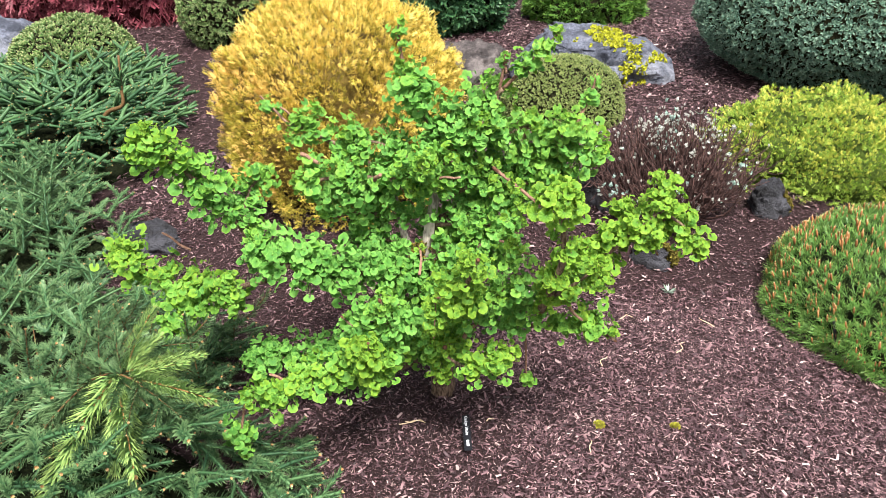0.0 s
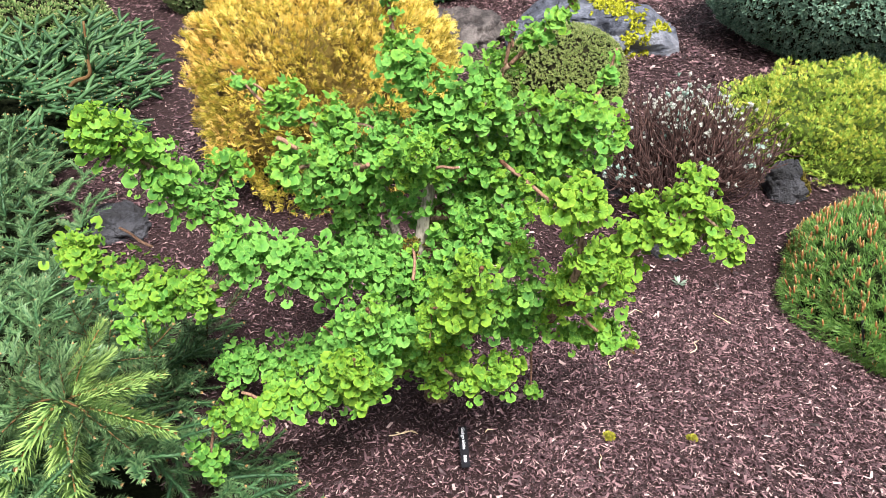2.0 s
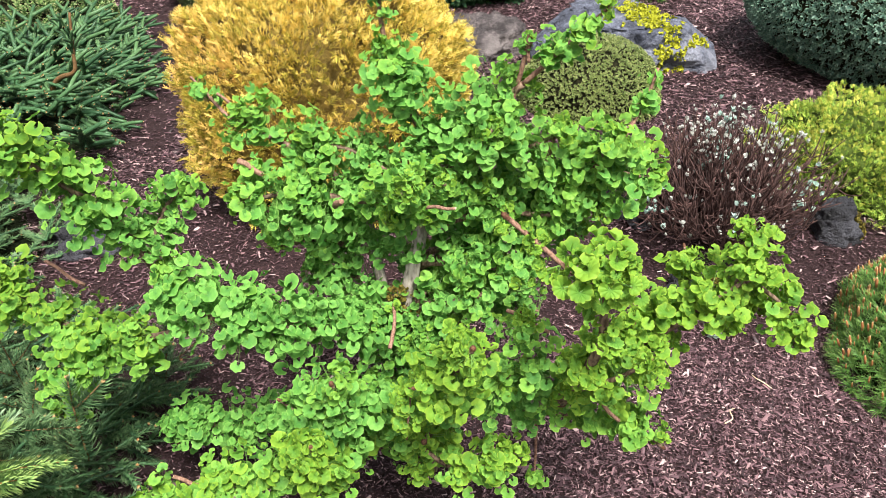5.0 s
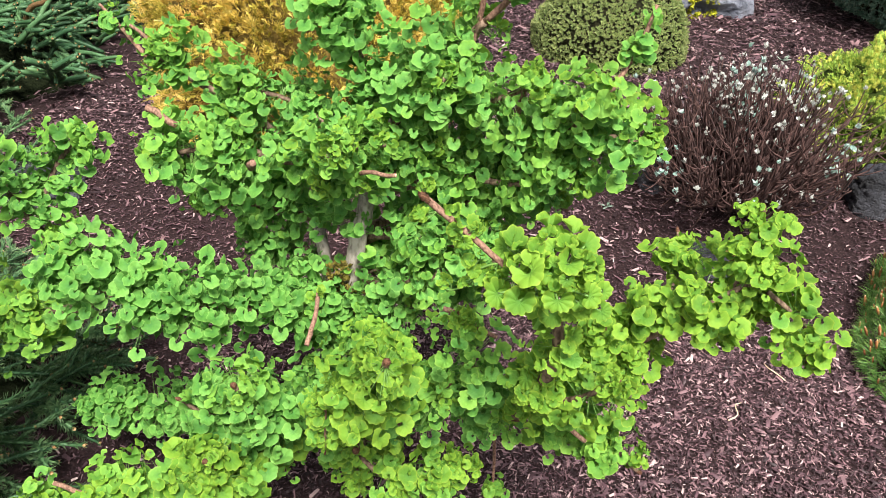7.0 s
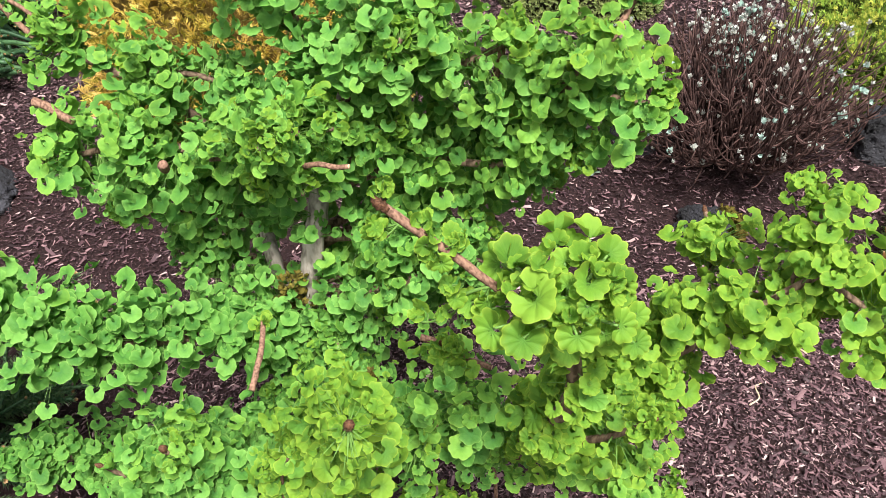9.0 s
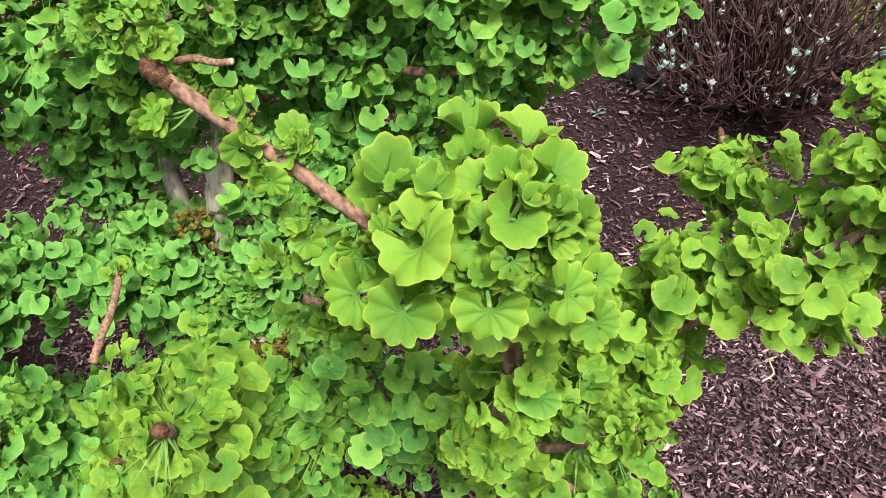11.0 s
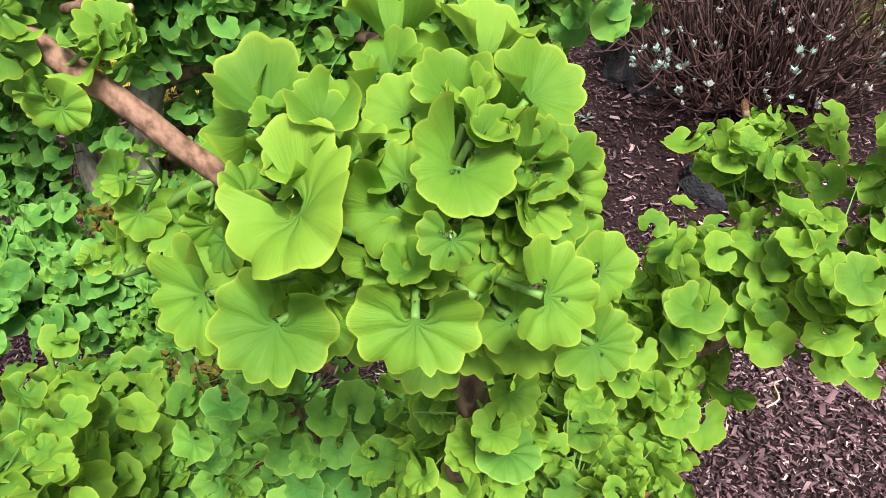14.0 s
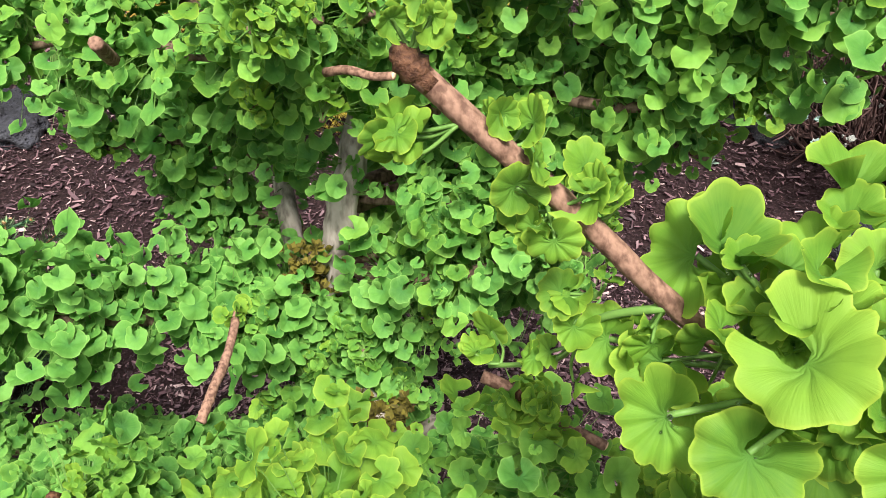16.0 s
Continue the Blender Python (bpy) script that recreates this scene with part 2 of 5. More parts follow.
# solid fillers behind the shoots; the two darkest carry the inside shade as colour
INNER = plain("core_shade", (0.005, 0.006, 0.003), (0.018, 0.017, 0.008), 30, 0.9, 0.8, 0.03, shine=0.05)
INNER_GREEN = plain("conifer_core_shade", (0.003, 0.005, 0.002), (0.014, 0.018, 0.008), 55, 0.9, 1.0, 0.03, shine=0.03)
INNER_LIME = plain("cypress_core", (0.015, 0.028, 0.005), (0.06, 0.085, 0.015), 30, 0.9, 0.8, 0.03, shine=0.05)
INNER_GOLD = plain("brown_core", (0.05, 0.035, 0.008), (0.15, 0.10, 0.02), 30, 0.9, 0.8, 0.03)
INNER_RED = plain("red_core", (0.02, 0.006, 0.006), (0.06, 0.012, 0.014), 30, 0.9, 0.8, 0.03)
ROCK_BLUE = rock_material("blue_grey_basalt", (0.035, 0.04, 0.06), (0.17, 0.185, 0.245), (0.30, 0.31, 0.36))
ROCK_BROWN = rock_material("brown_grey_rock", (0.03, 0.023, 0.023), (0.17, 0.14, 0.135), (0.24, 0.21, 0.20), True)
ROCK_DARK = rock_material("dark_lava_rock", (0.008, 0.008, 0.011), (0.05, 0.05, 0.066), (0.085, 0.085, 0.10), True)
MOSS = foliage_material("yellow_moss", (0.24, 0.25, 0.012), (0.36, 0.37, 0.022), (0.50, 0.50, 0.05), glow=0.1, rough=0.8)
BED_MOSS = foliage_material("olive_yellow_moss", (0.14, 0.14, 0.012), (0.22, 0.215, 0.02), (0.32, 0.30, 0.04), glow=0.05, rough=0.8)
RUST_MOSS = foliage_material("rusty_moss", (0.05, 0.042, 0.008), (0.10, 0.082, 0.012), (0.17, 0.14, 0.02), glow=0.05, rough=0.8)
HEATH = bark_material("dark_heath_twig", (0.022, 0.012, 0.011), (0.088, 0.048, 0.042), 60)
SILVER = foliage_material("silver_heath_bud", (0.28, 0.28, 0.24), (0.43, 0.44, 0.40), (0.60, 0.62, 0.58), glow=0.15)
MINT = foliage_material("pale_mint_leaf", (0.22, 0.34, 0.28), (0.34, 0.48, 0.42), (0.48, 0.60, 0.55), glow=0.15)
BLACK = plain("black_plastic", (0.008, 0.008, 0.01), (0.016, 0.016, 0.02), 50, 0.35, 0.05)
PRINT = plain("white_print", (0.75, 0.78, 0.82), (0.85, 0.87, 0.9), 50, 0.5, 0.0)
GREY_LEAF = foliage_material("silvery_seedling_leaf", (0.12, 0.18, 0.13), (0.19, 0.26, 0.20), (0.28, 0.35, 0.29), glow=0.15)
DRY = plain("dry_stem", (0.40, 0.30, 0.18), (0.62, 0.50, 0.34), 80, 0.7)
WATER, wnn, wll, wpp = material("dew")
wpp.inputs["Transmission Weight"].default_value, wpp.inputs["Roughness"].default_value, wpp.inputs["IOR"].default_value = 1.0, 0.02, 1.33


# ---- mesh helpers ----
rng = np.random.default_rng(7)


def np_mesh(name, v, f, uv=None, smooth=False, slots=None):
    me = bpy.data.meshes.new(name)
    v, f = np.asarray(v, float), np.asarray(f, int)
    me.vertices.add(len(v))
    me.vertices.foreach_set("co", v.ravel())
    me.loops.add(f.size)
    me.loops.foreach_set("vertex_index", f.ravel())
    me.polygons.add(len(f))
    me.polygons.foreach_set("loop_start", np.arange(len(f)) * f.shape[1])
    if smooth:
        me.polygons.foreach_set("use_smooth", np.ones(len(f), bool))
    if slots is not None:
        me.polygons.foreach_set("material_index", np.asarray(slots, int))
    if uv is not None:
        me.uv_layers.new(name="UVMap").data.foreach_set("uv", np.asarray(uv)[f.ravel()].ravel())
    me.update(calc_edges=True)
    return me


def part(name, data, mats, parent=None, label="", kind="", at=None):
    """One mesh object under a thing or a part; a bmesh is turned into a mesh first."""
    if isinstance(data, bmesh.types.BMesh):
        me = bpy.data.meshes.new(name)
        data.to_mesh(me)
        data.free()
        data = me
    mats = mats if isinstance(mats, (list, tuple)) else [mats]
    if not data.materials:
        for m in mats:
            data.materials.append(m)
    ob = new(name, data)
    if parent:
        ob.parent = parent
    if at is not None:
        ob.matrix_basis = at
    return tagged(ob, label, kind=kind)


def thing(name, label, category, at=(0, 0, 0), group=""):
    return tagged(place(new(name), at), label, category, group)


def place(ob, at):
    ob.location = at
    return ob


def unit(a):
    a = np.asarray(a, float)
    return a / np.maximum(np.linalg.norm(a, axis=-1, keepdims=True), 1e-9)


def bases(axis, normal):
    """Turn matrices whose y is the axis and whose z is as near to the normal as can be."""
    y = unit(axis)
    x = unit(np.cross(y, normal))
    return np.stack([x, y, np.cross(x, y)], -1)


def scatter(shapes, pos, turn, size):
    """Copies of the shapes (v, f, uv), at random, joined into the arrays of one mesh."""
    pos, size = np.asarray(pos), np.broadcast_to(size, (len(pos),))
    pick = rng.integers(0, len(shapes), len(pos))
    vs, fs, us, base = [], [], [], 0
    for k, (v, f, u) in enumerate(shapes):
        i = np.nonzero(pick == k)[0]
        if not len(i):
            continue
        w = np.einsum("nij,vj->nvi", turn[i], v) * size[i, None, None] + pos[i, None, :]
        vs.append(w.reshape(-1, 3))
        fs.append((f[None] + (base + np.arange(len(i)) * len(v))[:, None, None]).reshape(-1, f.shape[1]))
        us.append(np.tile(u, (len(i), 1)))
        base += len(i) * len(v)
    return np.concatenate(vs), np.concatenate(fs), np.concatenate(us)


def joined(pieces):
    vs, fs, us, base = [], [], [], 0
    for v, f, u in pieces:
        vs.append(v), fs.append(f + base), us.append(u)
        base += len(v)
    return np.concatenate(vs), np.concatenate(fs), np.concatenate(us)


def smooth_line(points, steps):
    """A Catmull-Rom line through the points."""
    p = np.asarray(points, float)
    p = np.vstack([2 * p[0] - p[1], p, 2 * p[-1] - p[-2]])
    out = []
    for i in range(1, len(p) - 2):
        for t in np.arange(steps) / steps:
            a, b, c, d = p[i - 1], p[i], p[i + 1], p[i + 2]
            out.append(0.5 * (2 * b + (c - a) * t + (2 * a - 5 * b + 4 * c - d) * t * t + (3 * b - a - 3 * c + d) * t ** 3))
    return np.array(out + [p[-2]])


def tube(line, radii, sides=8, knob=0.0):
    """A tapered, slightly knobbly stem along the line, closed at both ends."""
    line = np.asarray(line, float)
    radii = np.broadcast_to(radii, (len(line),)) * (1 + knob * rng.normal(size=len(line)))
    tang = unit(np.gradient(line, axis=0))
    ref = np.array([0.31, 0.77, 0.55]) if abs(tang[:, 2]).mean() > 0.7 else np.array([0.0, 0.1, 1.0])
    x = unit(np.cross(tang, ref))
    y = np.cross(tang, x)
    a = np.arange(sides) * 2 * np.pi / sides
    ring = line[:, None] + radii[:, None, None] * (np.cos(a)[None, :, None] * x[:, None] + np.sin(a)[None, :, None] * y[:, None])
    v = np.vstack([ring.reshape(-1, 3), line[:1], line[-1:]])
    f, n = [], len(line)
    for i in range(n - 1):
        for j in range(sides):
            k = (j + 1) % sides
            p, q, r, s = i * sides + j, i * sides + k, (i + 1) * sides + k, (i + 1) * sides + j
            f += [(p, q, r), (p, r, s)]
    for j in range(sides):
        k = (j + 1) % sides
        f += [(n * sides, k, j), (n * sides + 1, (n - 1) * sides + j, (n - 1) * sides + k)]
    u = np.zeros((len(v), 2))
    u[: n * sides, 1] = np.repeat(np.linspace(0, 1, n), sides)
    return v, np.array(f), u


def blades(specs, width):
    """Narrow pointed blades (root, tip, half width, lift): two triangles each; v runs to the tip."""
    v, f, u = [], [], []
    for root, tip, w, side in specs:
        b = len(v)
        mid = 0.55 * np.asarray(tip) + 0.45 * np.asarray(root)
        v += [root, mid + width * w * np.asarray(side), tip, mid - width * w * np.asarray(side)]
        u += [(0, 0), (0, 0.55), (0, 1), (1, 0.55)]
        f += [(b, b + 1, b + 2), (b, b + 2, b + 3)]
    return np.array(v, float), np.array(f), np.array(u, float)


def spikes(specs, width):
    """Thin needles, one triangle each."""
    v, f, u = [], [], []
    for root, tip, w, side in specs:
        b = len(v)
        o = width * w * np.asarray(side)
        v += [root - o, root + o, tip]
        u += [(0, 0), (1, 0), (0.5, 1)]
        f.append((b, b + 1, b + 2))
    return np.array(v, float), np.array(f), np.array(u, float)


def smoothstep(a, b, v):
    t = np.clip((v - a) / (b - a), 0, 1)
    return t * t * (3 - 2 * t)


def ground_z(x, y):
    """The bed: level where the tree stands, then a low bank behind it."""
    x, y = np.asarray(x, float), np.asarray(y, float)
    wave = 0.010 * np.sin(2.1 * x + 0.7) * np.sin(1.7 * y + 0.3) + 0.006 * np.sin(5.3 * x + 2 * y) * np.sin(4.1 * y - x)
    return 0.17 * smoothstep(2.8, 3.7, y) + 0.16 * smoothstep(3.7, 8.5, y) + wave * smoothstep(2.6, 3.4, y)


# ---- the bed of bark mulch ----
axis_x = np.concatenate([[-400, -120, -40, -18], np.arange(-10, 10.01, 0.12), [18, 40, 120, 400]])
axis_y = np.concatenate([[-400, -120, -40, -12], np.arange(-3, 14.01, 0.12), [20, 40, 120, 400]])
gx, gy = np.meshgrid(axis_x, axis_y)
nx_, ny_ = len(axis_x), len(axis_y)
gi = np.arange(nx_ * ny_).reshape(ny_, nx_)
ground_faces = np.stack([gi[:-1, :-1], gi[:-1, 1:], gi[1:, 1:], gi[1:, :-1]], -1).reshape(-1, 4)
ground = part("ground", np_mesh("ground", np.stack([gx, gy, ground_z(gx, gy) - 0.006], -1).reshape(-1, 3), ground_faces, smooth=True), MULCH,
              label="garden bed covered with wet dark reddish bark mulch", kind="structure")


# ---- rocks ----
def rock(name, label, at, radii, mat, seed, rough=0.35, turn=0.0, sub=5, facets=15):
    bm = bmesh.new()
    bmesh.ops.create_icosphere(bm, subdivisions=sub, radius=1.0)
    off = Vector((seed * 7.3, seed * 3.1, seed))
    for v in bm.verts:
        d = v.co.normalized()
        k = 1 + rough * noise.noise(d * 1.3 + off) + rough * 0.5 * noise.noise(d * 3.1 + off) + rough * 0.26 * noise.noise(d * 7 + off) + rough * 0.15 * noise.noise(d * 17 + off) + rough * 0.08 * noise.noise(d * 38 + off)
        step = 0.06 * math.sin(11 * (d.z + 0.4 * noise.noise(d * 2 + off)))
        v.co = Vector((d.x * radii[0], d.y * radii[1], d.z * radii[2])) * (k + step * rough)
    cuts = np.random.default_rng(seed)
    for n in unit(cuts.normal(size=(facets, 3))):
        d = cuts.uniform(0.76, 0.98) * float(np.linalg.norm(n * np.array(radii)))
        n = Vector(n)
        for v in bm.verts:
            k = v.co.dot(n) - d
            if k > 0:
                v.co -= n * k * 0.7
    bmesh.ops.rotate(bm, verts=bm.verts, matrix=Matrix.Rotation(radians(turn), 3, "Z"))
    for f in bm.faces:
        f.smooth = True
    ob = part(name, bm, mat)
    ob.location = at
    return tagged(ob, label, "rock")


def moss_on(ob, mat, spots, label, size=0.012):
    """Cushions of moss on a rock: tufts where spots (centre in the rock's space, radius) lie."""
    me = ob.data
    co = np.empty(len(me.vertices) * 3)
    no = np.empty(len(me.vertices) * 3)
    me.vertices.foreach_get("co", co)
    me.vertices.foreach_get("normal", no)
    co, no = co.reshape(-1, 3), no.reshape(-1, 3)
    keep = np.zeros(len(co))
    for cx, cy, r in spots:
        d = np.hypot(co[:, 0] - cx, co[:, 1] - cy) * (1 + 0.45 * np.sin(37 * co[:, 0] + 3) * np.sin(29 * co[:, 1]) + 0.2 * np.sin(90 * co[:, 0]) * np.sin(83 * co[:, 1] + 1))
        keep = np.maximum(keep, d < r)
    i = np.nonzero((keep > 0) & (no[:, 2] > 0.0))[0]
    i = np.repeat(i, 4)
    pos = co[i] + rng.normal(size=(len(i), 3)) * size * 0.5 - no[i] * size * 0.1
    v, f, u = scatter([moss_shape(s) for s in range(3)], pos, bases(unit(no[i] + 0.4 * rng.normal(size=(len(i), 3))), rng.normal(size=(len(i), 3))), size * rng.uniform(0.7, 1.5, len(i)))
    return part("moss", np_mesh("moss", v, f, u), mat, ob, label, "stuff")


def moss_shape(seed):
    r = np.random.default_rng(seed)
    specs = []
    for k in range(9):
        a, s = r.uniform(0, 6.3), r.uniform(0.3, 1.0)
        tip = np.array([math.cos(a) * s, r.uniform(0.3, 0.8), math.sin(a) * s])
        specs.append(((0, -0.2, 0), tip, 1, (-math.sin(a), 0, math.cos(a))))
    return blades(specs, 0.35)


boulder = rock("boulder", "large blue-grey boulder with yellow moss on the mulch bank", (1.16, 5.93, 0.23), (0.72, 0.50, 0.34), ROCK_BLUE, 3, 0.62, -14, 6, 22)
boulder.rotation_euler = (radians(15), radians(8), 0)
moss_on(boulder, MOSS, [(0.00, -0.04, 0.11), (0.12, -0.10, 0.10), (0.08, 0.04, 0.10), (0.22, -0.16, 0.07), (0.20, -0.33, 0.075), (0.42, -0.10, 0.05), (-0.03, 0.10, 0.08), (0.33, -0.20, 0.035)], "bright yellow-green moss cushions", 0.014)
rock("boulder", "brown-grey rough rock half buried in the bank", (0.20, 6.02, 0.24), (0.29, 0.24, 0.23), ROCK_BROWN, 9, 0.55, facets=9)
rock("boulder", "smooth blue-grey boulder at the edge of the bed", (-3.75, 6.45, 0.35), (0.42, 0.4, 0.34), ROCK_BLUE, 5, 0.2)
lava_right = rock("lava_rock", "dark pitted lava rock beside the heath bush", (1.62, 3.52, 0.19), (0.100, 0.09, 0.110), ROCK_DARK, 12, 0.42, facets=5)
rock("lava_rock", "dark lava rock behind the heath bush", (0.84, 3.66, 0.20), (0.12, 0.13, 0.12), ROCK_DARK, 15, 0.42, facets=5)
front_rock = rock("lava_rock", "small dark rock with rusty moss before the heath bush", (0.98, 3.17, 0.06), (0.10, 0.07, 0.075), ROCK_DARK, 21, 0.42, facets=5)
moss_on(front_rock, RUST_MOSS, [(0.07, -0.02, 0.035)], "olive-brown moss")
moss_on(lava_right, RUST_MOSS, [(0.09, -0.03, 0.035)], "olive-brown moss", 0.008)
rock("lava_rock", "low dark rock lying in mulch beside the spruce", (-1.42, 3.36, 0.10), (0.165, 0.12, 0.09), ROCK_DARK, 27, 0.42, facets=5)


# ---- clipped and mounded shrubs ----
def whorl(seed, count, spread, length, width, up=0.5):
    """A shoot tip: narrow leaves standing round an axis (y)."""
    r = np.random.default_rng(seed)
    specs = []
    for k in range(count):
        a = 2.4 * k + r.uniform(-0.3, 0.3)
        h = 0.6 * k / count
        s = spread * (1.0 - 0.6 * h) * r.uniform(0.7, 1.2)
        tip = np.array([math.cos(a) * s, h + up * length * r.uniform(0.7, 1.2), math.sin(a) * s])
        specs.append(((0, h * 0.7, 0), tip, 1, (-math.sin(a), 0.0, math.cos(a))))
    return blades(specs, width)


def spray(seed, count=9, width=0.05, droop=0.2):
    """A flat feathery scale-leaf spray: a midrib with side blades, in the plane of x and y."""
    r = np.random.default_rng(seed)
    specs = [((0, 0, 0), (r.uniform(-0.1, 0.1), 1.0, -droop), 1.2, (1, 0, 0))]
    for k in range(count):
        h, side = 0.1 + 0.75 * k / count, 1 if k % 2 else -1
        s = (1 - 0.55 * h) * r.uniform(0.35, 0.6)
        root = np.array([0, h, -droop * h * h])
        tip = root + (side * s * 0.75, s * 0.8, r.uniform(-0.2, 0.2) - droop * h * s)
        specs.append((root, tip, 1, (0.6, -0.6 * side, 0.3)))
    return blades(specs, width)


def dome_points(count, radii, seed, lumps=0.12, low=-0.5, freq=2.2):
    """Points and normals on a lumpy dome, standing on the ground; cut off below low times its height."""
    r = np.random.default_rng(seed)
    d = unit(r.normal(size=(count * 3, 3)))
    d = d[d[:, 2] > low][:count]
    off = Vector((seed * 1.7, seed * 0.9, seed * 2.3))
    k = np.array([1 + lumps * noise.noise(Vector(q) * freq + off) + 0.5 * lumps * noise.noise(Vector(q) * freq * 2.7 + off) for q in d])
    pos = d * k[:, None] * radii
    return pos, unit(d / np.asarray(radii)), k


def inner_dome(radii, seed, lumps, low, freq, shrink):
    bm = bmesh.new()
    bmesh.ops.create_icosphere(bm, subdivisions=4, radius=1.0)
    off = Vector((seed * 1.7, seed * 0.9, seed * 2.3))
    for v in bm.verts:
        d = v.co.normalized()
        k = (1 + lumps * noise.noise(d * freq + off) + 0.5 * lumps * noise.noise(d * freq * 2.7 + off)) * shrink
        v.co = Vector((d.x * radii[0] * k, d.y * radii[1] * k, max(d.z * k, low) * radii[2]))
    for f in bm.faces:
        f.smooth = True
    return bm


def shrub(name, label, category, at, radii, seed, layers, lumps=0.12, low=-0.5, freq=2.2, shrink=0.9, inner=None, outlier=0.0):
    """A mounded shrub: a solid core coloured as its shaded inside and layers of shoots (name, count, shapes, size,
    material, depth, upward, spread).
    """
    ob = thing(name, label, category, at)
    # added solid filler that makes the gaps between shoots look shaded
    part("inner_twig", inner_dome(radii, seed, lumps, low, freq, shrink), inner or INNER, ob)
    for k, (pname, count, shapes, size, mat, depth, up, loose, *least) in enumerate(layers):
        pos, nor, _ = dome_points(count, radii, seed, lumps, low, freq)
        r = np.random.default_rng(seed * 31 + k)
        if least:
            # keeps a layer to upward-facing parts, so lit tops lie in its colour
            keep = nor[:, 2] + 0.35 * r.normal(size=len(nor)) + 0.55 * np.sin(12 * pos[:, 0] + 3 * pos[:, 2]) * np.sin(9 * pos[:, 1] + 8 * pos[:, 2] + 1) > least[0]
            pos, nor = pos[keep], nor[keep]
        n = len(pos)
        pos = pos * (1 - depth * r.uniform(0, 1, (n, 1)) ** 1.5 + outlier * r.uniform(0, 1, (n, 1)) ** 4)
        ax = unit(nor + np.array([0, 0, up]) + loose * r.normal(size=(n, 3)))
        v, f, u = scatter(shapes, pos, bases(ax, r.normal(size=(n, 3))), size * r.uniform(0.7, 1.35, n))
        part(pname, np_mesh(pname, v, f, u), mat, ob, kind="stuff")
    return ob


thuja = [spray(s, 8, 0.05, 0.1) for s in range(5)]
cypress = [spray(20 + s, 7, 0.07, 0.35) for s in range(5)]
yew = [whorl(40 + s, 5, 0.75, 1.0, 0.19) for s in range(4)]
bunlet = [whorl(60 + s, 6, 0.6, 1.0, 0.16) for s in range(4)]

golden_at = (-0.50, 3.90, float(ground_z(-0.5, 3.90)) + 0.385)
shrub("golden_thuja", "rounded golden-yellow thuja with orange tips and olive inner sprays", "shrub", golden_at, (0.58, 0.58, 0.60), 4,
      [("foliage", 25000, thuja, 0.034, GOLD, 0.07, 0.7, 0.45, 0.36), ("wisp", 1500, thuja, 0.052, GOLD, 0.0, 0.9, 0.4, 0.1), ("inner_foliage", 11000, thuja, 0.042, GOLD_OLD_SHADE, 0.08, 0.45, 0.5)], 0.16, -0.66, 2.6, 0.88, inner=INNER_GOLD, outlier=0.09)
shrub("blue_yew", "broad clipped dome of dark blue-green yew on the bank", "shrub", (3.02, 5.90, 0.68), (1.06, 1.06, 0.62), 5,
      [("foliage", 21000, yew, 0.027, BLUE, 0.05, 0.3, 0.45)], 0.07, -0.85, 2.0, 0.95)
shrub("yellow_cypress", "low mounded yellow-green cypress with layered sprays", "shrub", (2.12, 4.10, 0.17), (0.62, 0.58, 0.33), 6,
      [("foliage", 17000, cypress, 0.021, YELLOW, 0.03, 0.45, 0.5, 0.70), ("inner_foliage", 12000, cypress, 0.029, CYPRESS_GREEN_SHADE, 0.05, 0.25, 0.5)], 0.34, -0.45, 4.2, 0.90, inner=INNER_LIME)
shrub("olive_hebe", "small clipped olive-green bun beside the mossy boulder", "shrub", (0.80, 5.02, 0.25), (0.40, 0.40, 0.33), 7,
      [("foliage", 9500, bunlet, 0.0165, OLIVE, 0.05, 0.3, 0.4)], 0.05, -0.6, 2.0, 0.95)
shrub("dwarf_spruce", "rounded dwarf spruce bun with pale new tips", "shrub", (-2.86, 5.95, 0.33), (0.48, 0.50, 0.42), 8,
      [("foliage", 4200, bunlet, 0.036, GEM, 0.06, 0.5, 0.35)], 0.06, -0.6, 2.0, 0.94)
shrub("dwarf_spruce", "rounded dark green dwarf spruce bun in mulch", "shrub", (-1.86, 7.25, 0.62), (0.56, 0.54, 0.48), 9,
      [("foliage", 4200, bunlet, 0.036, GEM, 0.06, 0.5, 0.35)], 0.06, -0.7, 2.0, 0.94)
shrub("dark_conifer", "dense dark green mounded conifer on the bank", "shrub", (0.02, 7.62, 0.62), (0.62, 0.56, 0.52), 10,
      [("foliage", 5200, yew, 0.055, DEEP, 0.10, 0.3, 0.5)], 0.22, -0.75, 2.6, 0.9)
shrub("dark_conifer", "dark green conifer partly behind the golden thuja", "shrub", (-0.95, 8.5, 0.72), (0.7, 0.6, 0.62), 13,
      [("foliage", 4200, yew, 0.055, DEEP, 0.10, 0.3, 0.5)], 0.22, -0.75, 2.6, 0.9)
shrub("green_cypress", "low bright green layered cypress behind the boulder", "shrub", (1.38, 7.95, 0.42), (0.56, 0.5, 0.36), 11,
      [("foliage", 4200, cypress, 0.075, FIR, 0.10, 0.3, 0.5)], 0.22, -0.6, 2.6, 0.9)
lace = [spray(80 + s, 9, 0.06, 0.55) for s in range(4)]
shrub("laceleaf_maple", "weeping maroon laceleaf maple with drooping feathery leaves", "tree", (-4.0, 8.6, 0.75), (1.75, 1.0, 0.82), 12,
      [("foliage", 7000, lace, 0.13, MAPLE, 0.12, -0.9, 0.35)], 0.18, -0.8, 2.8, 0.9, inner=INNER_RED)

# the mugo pine: needles in tufts, each with an upright bud
pine_at = (2.00, 2.75, 0.06)
pine_radii, pine_seed = (0.63, 0.63, 0.315), 14
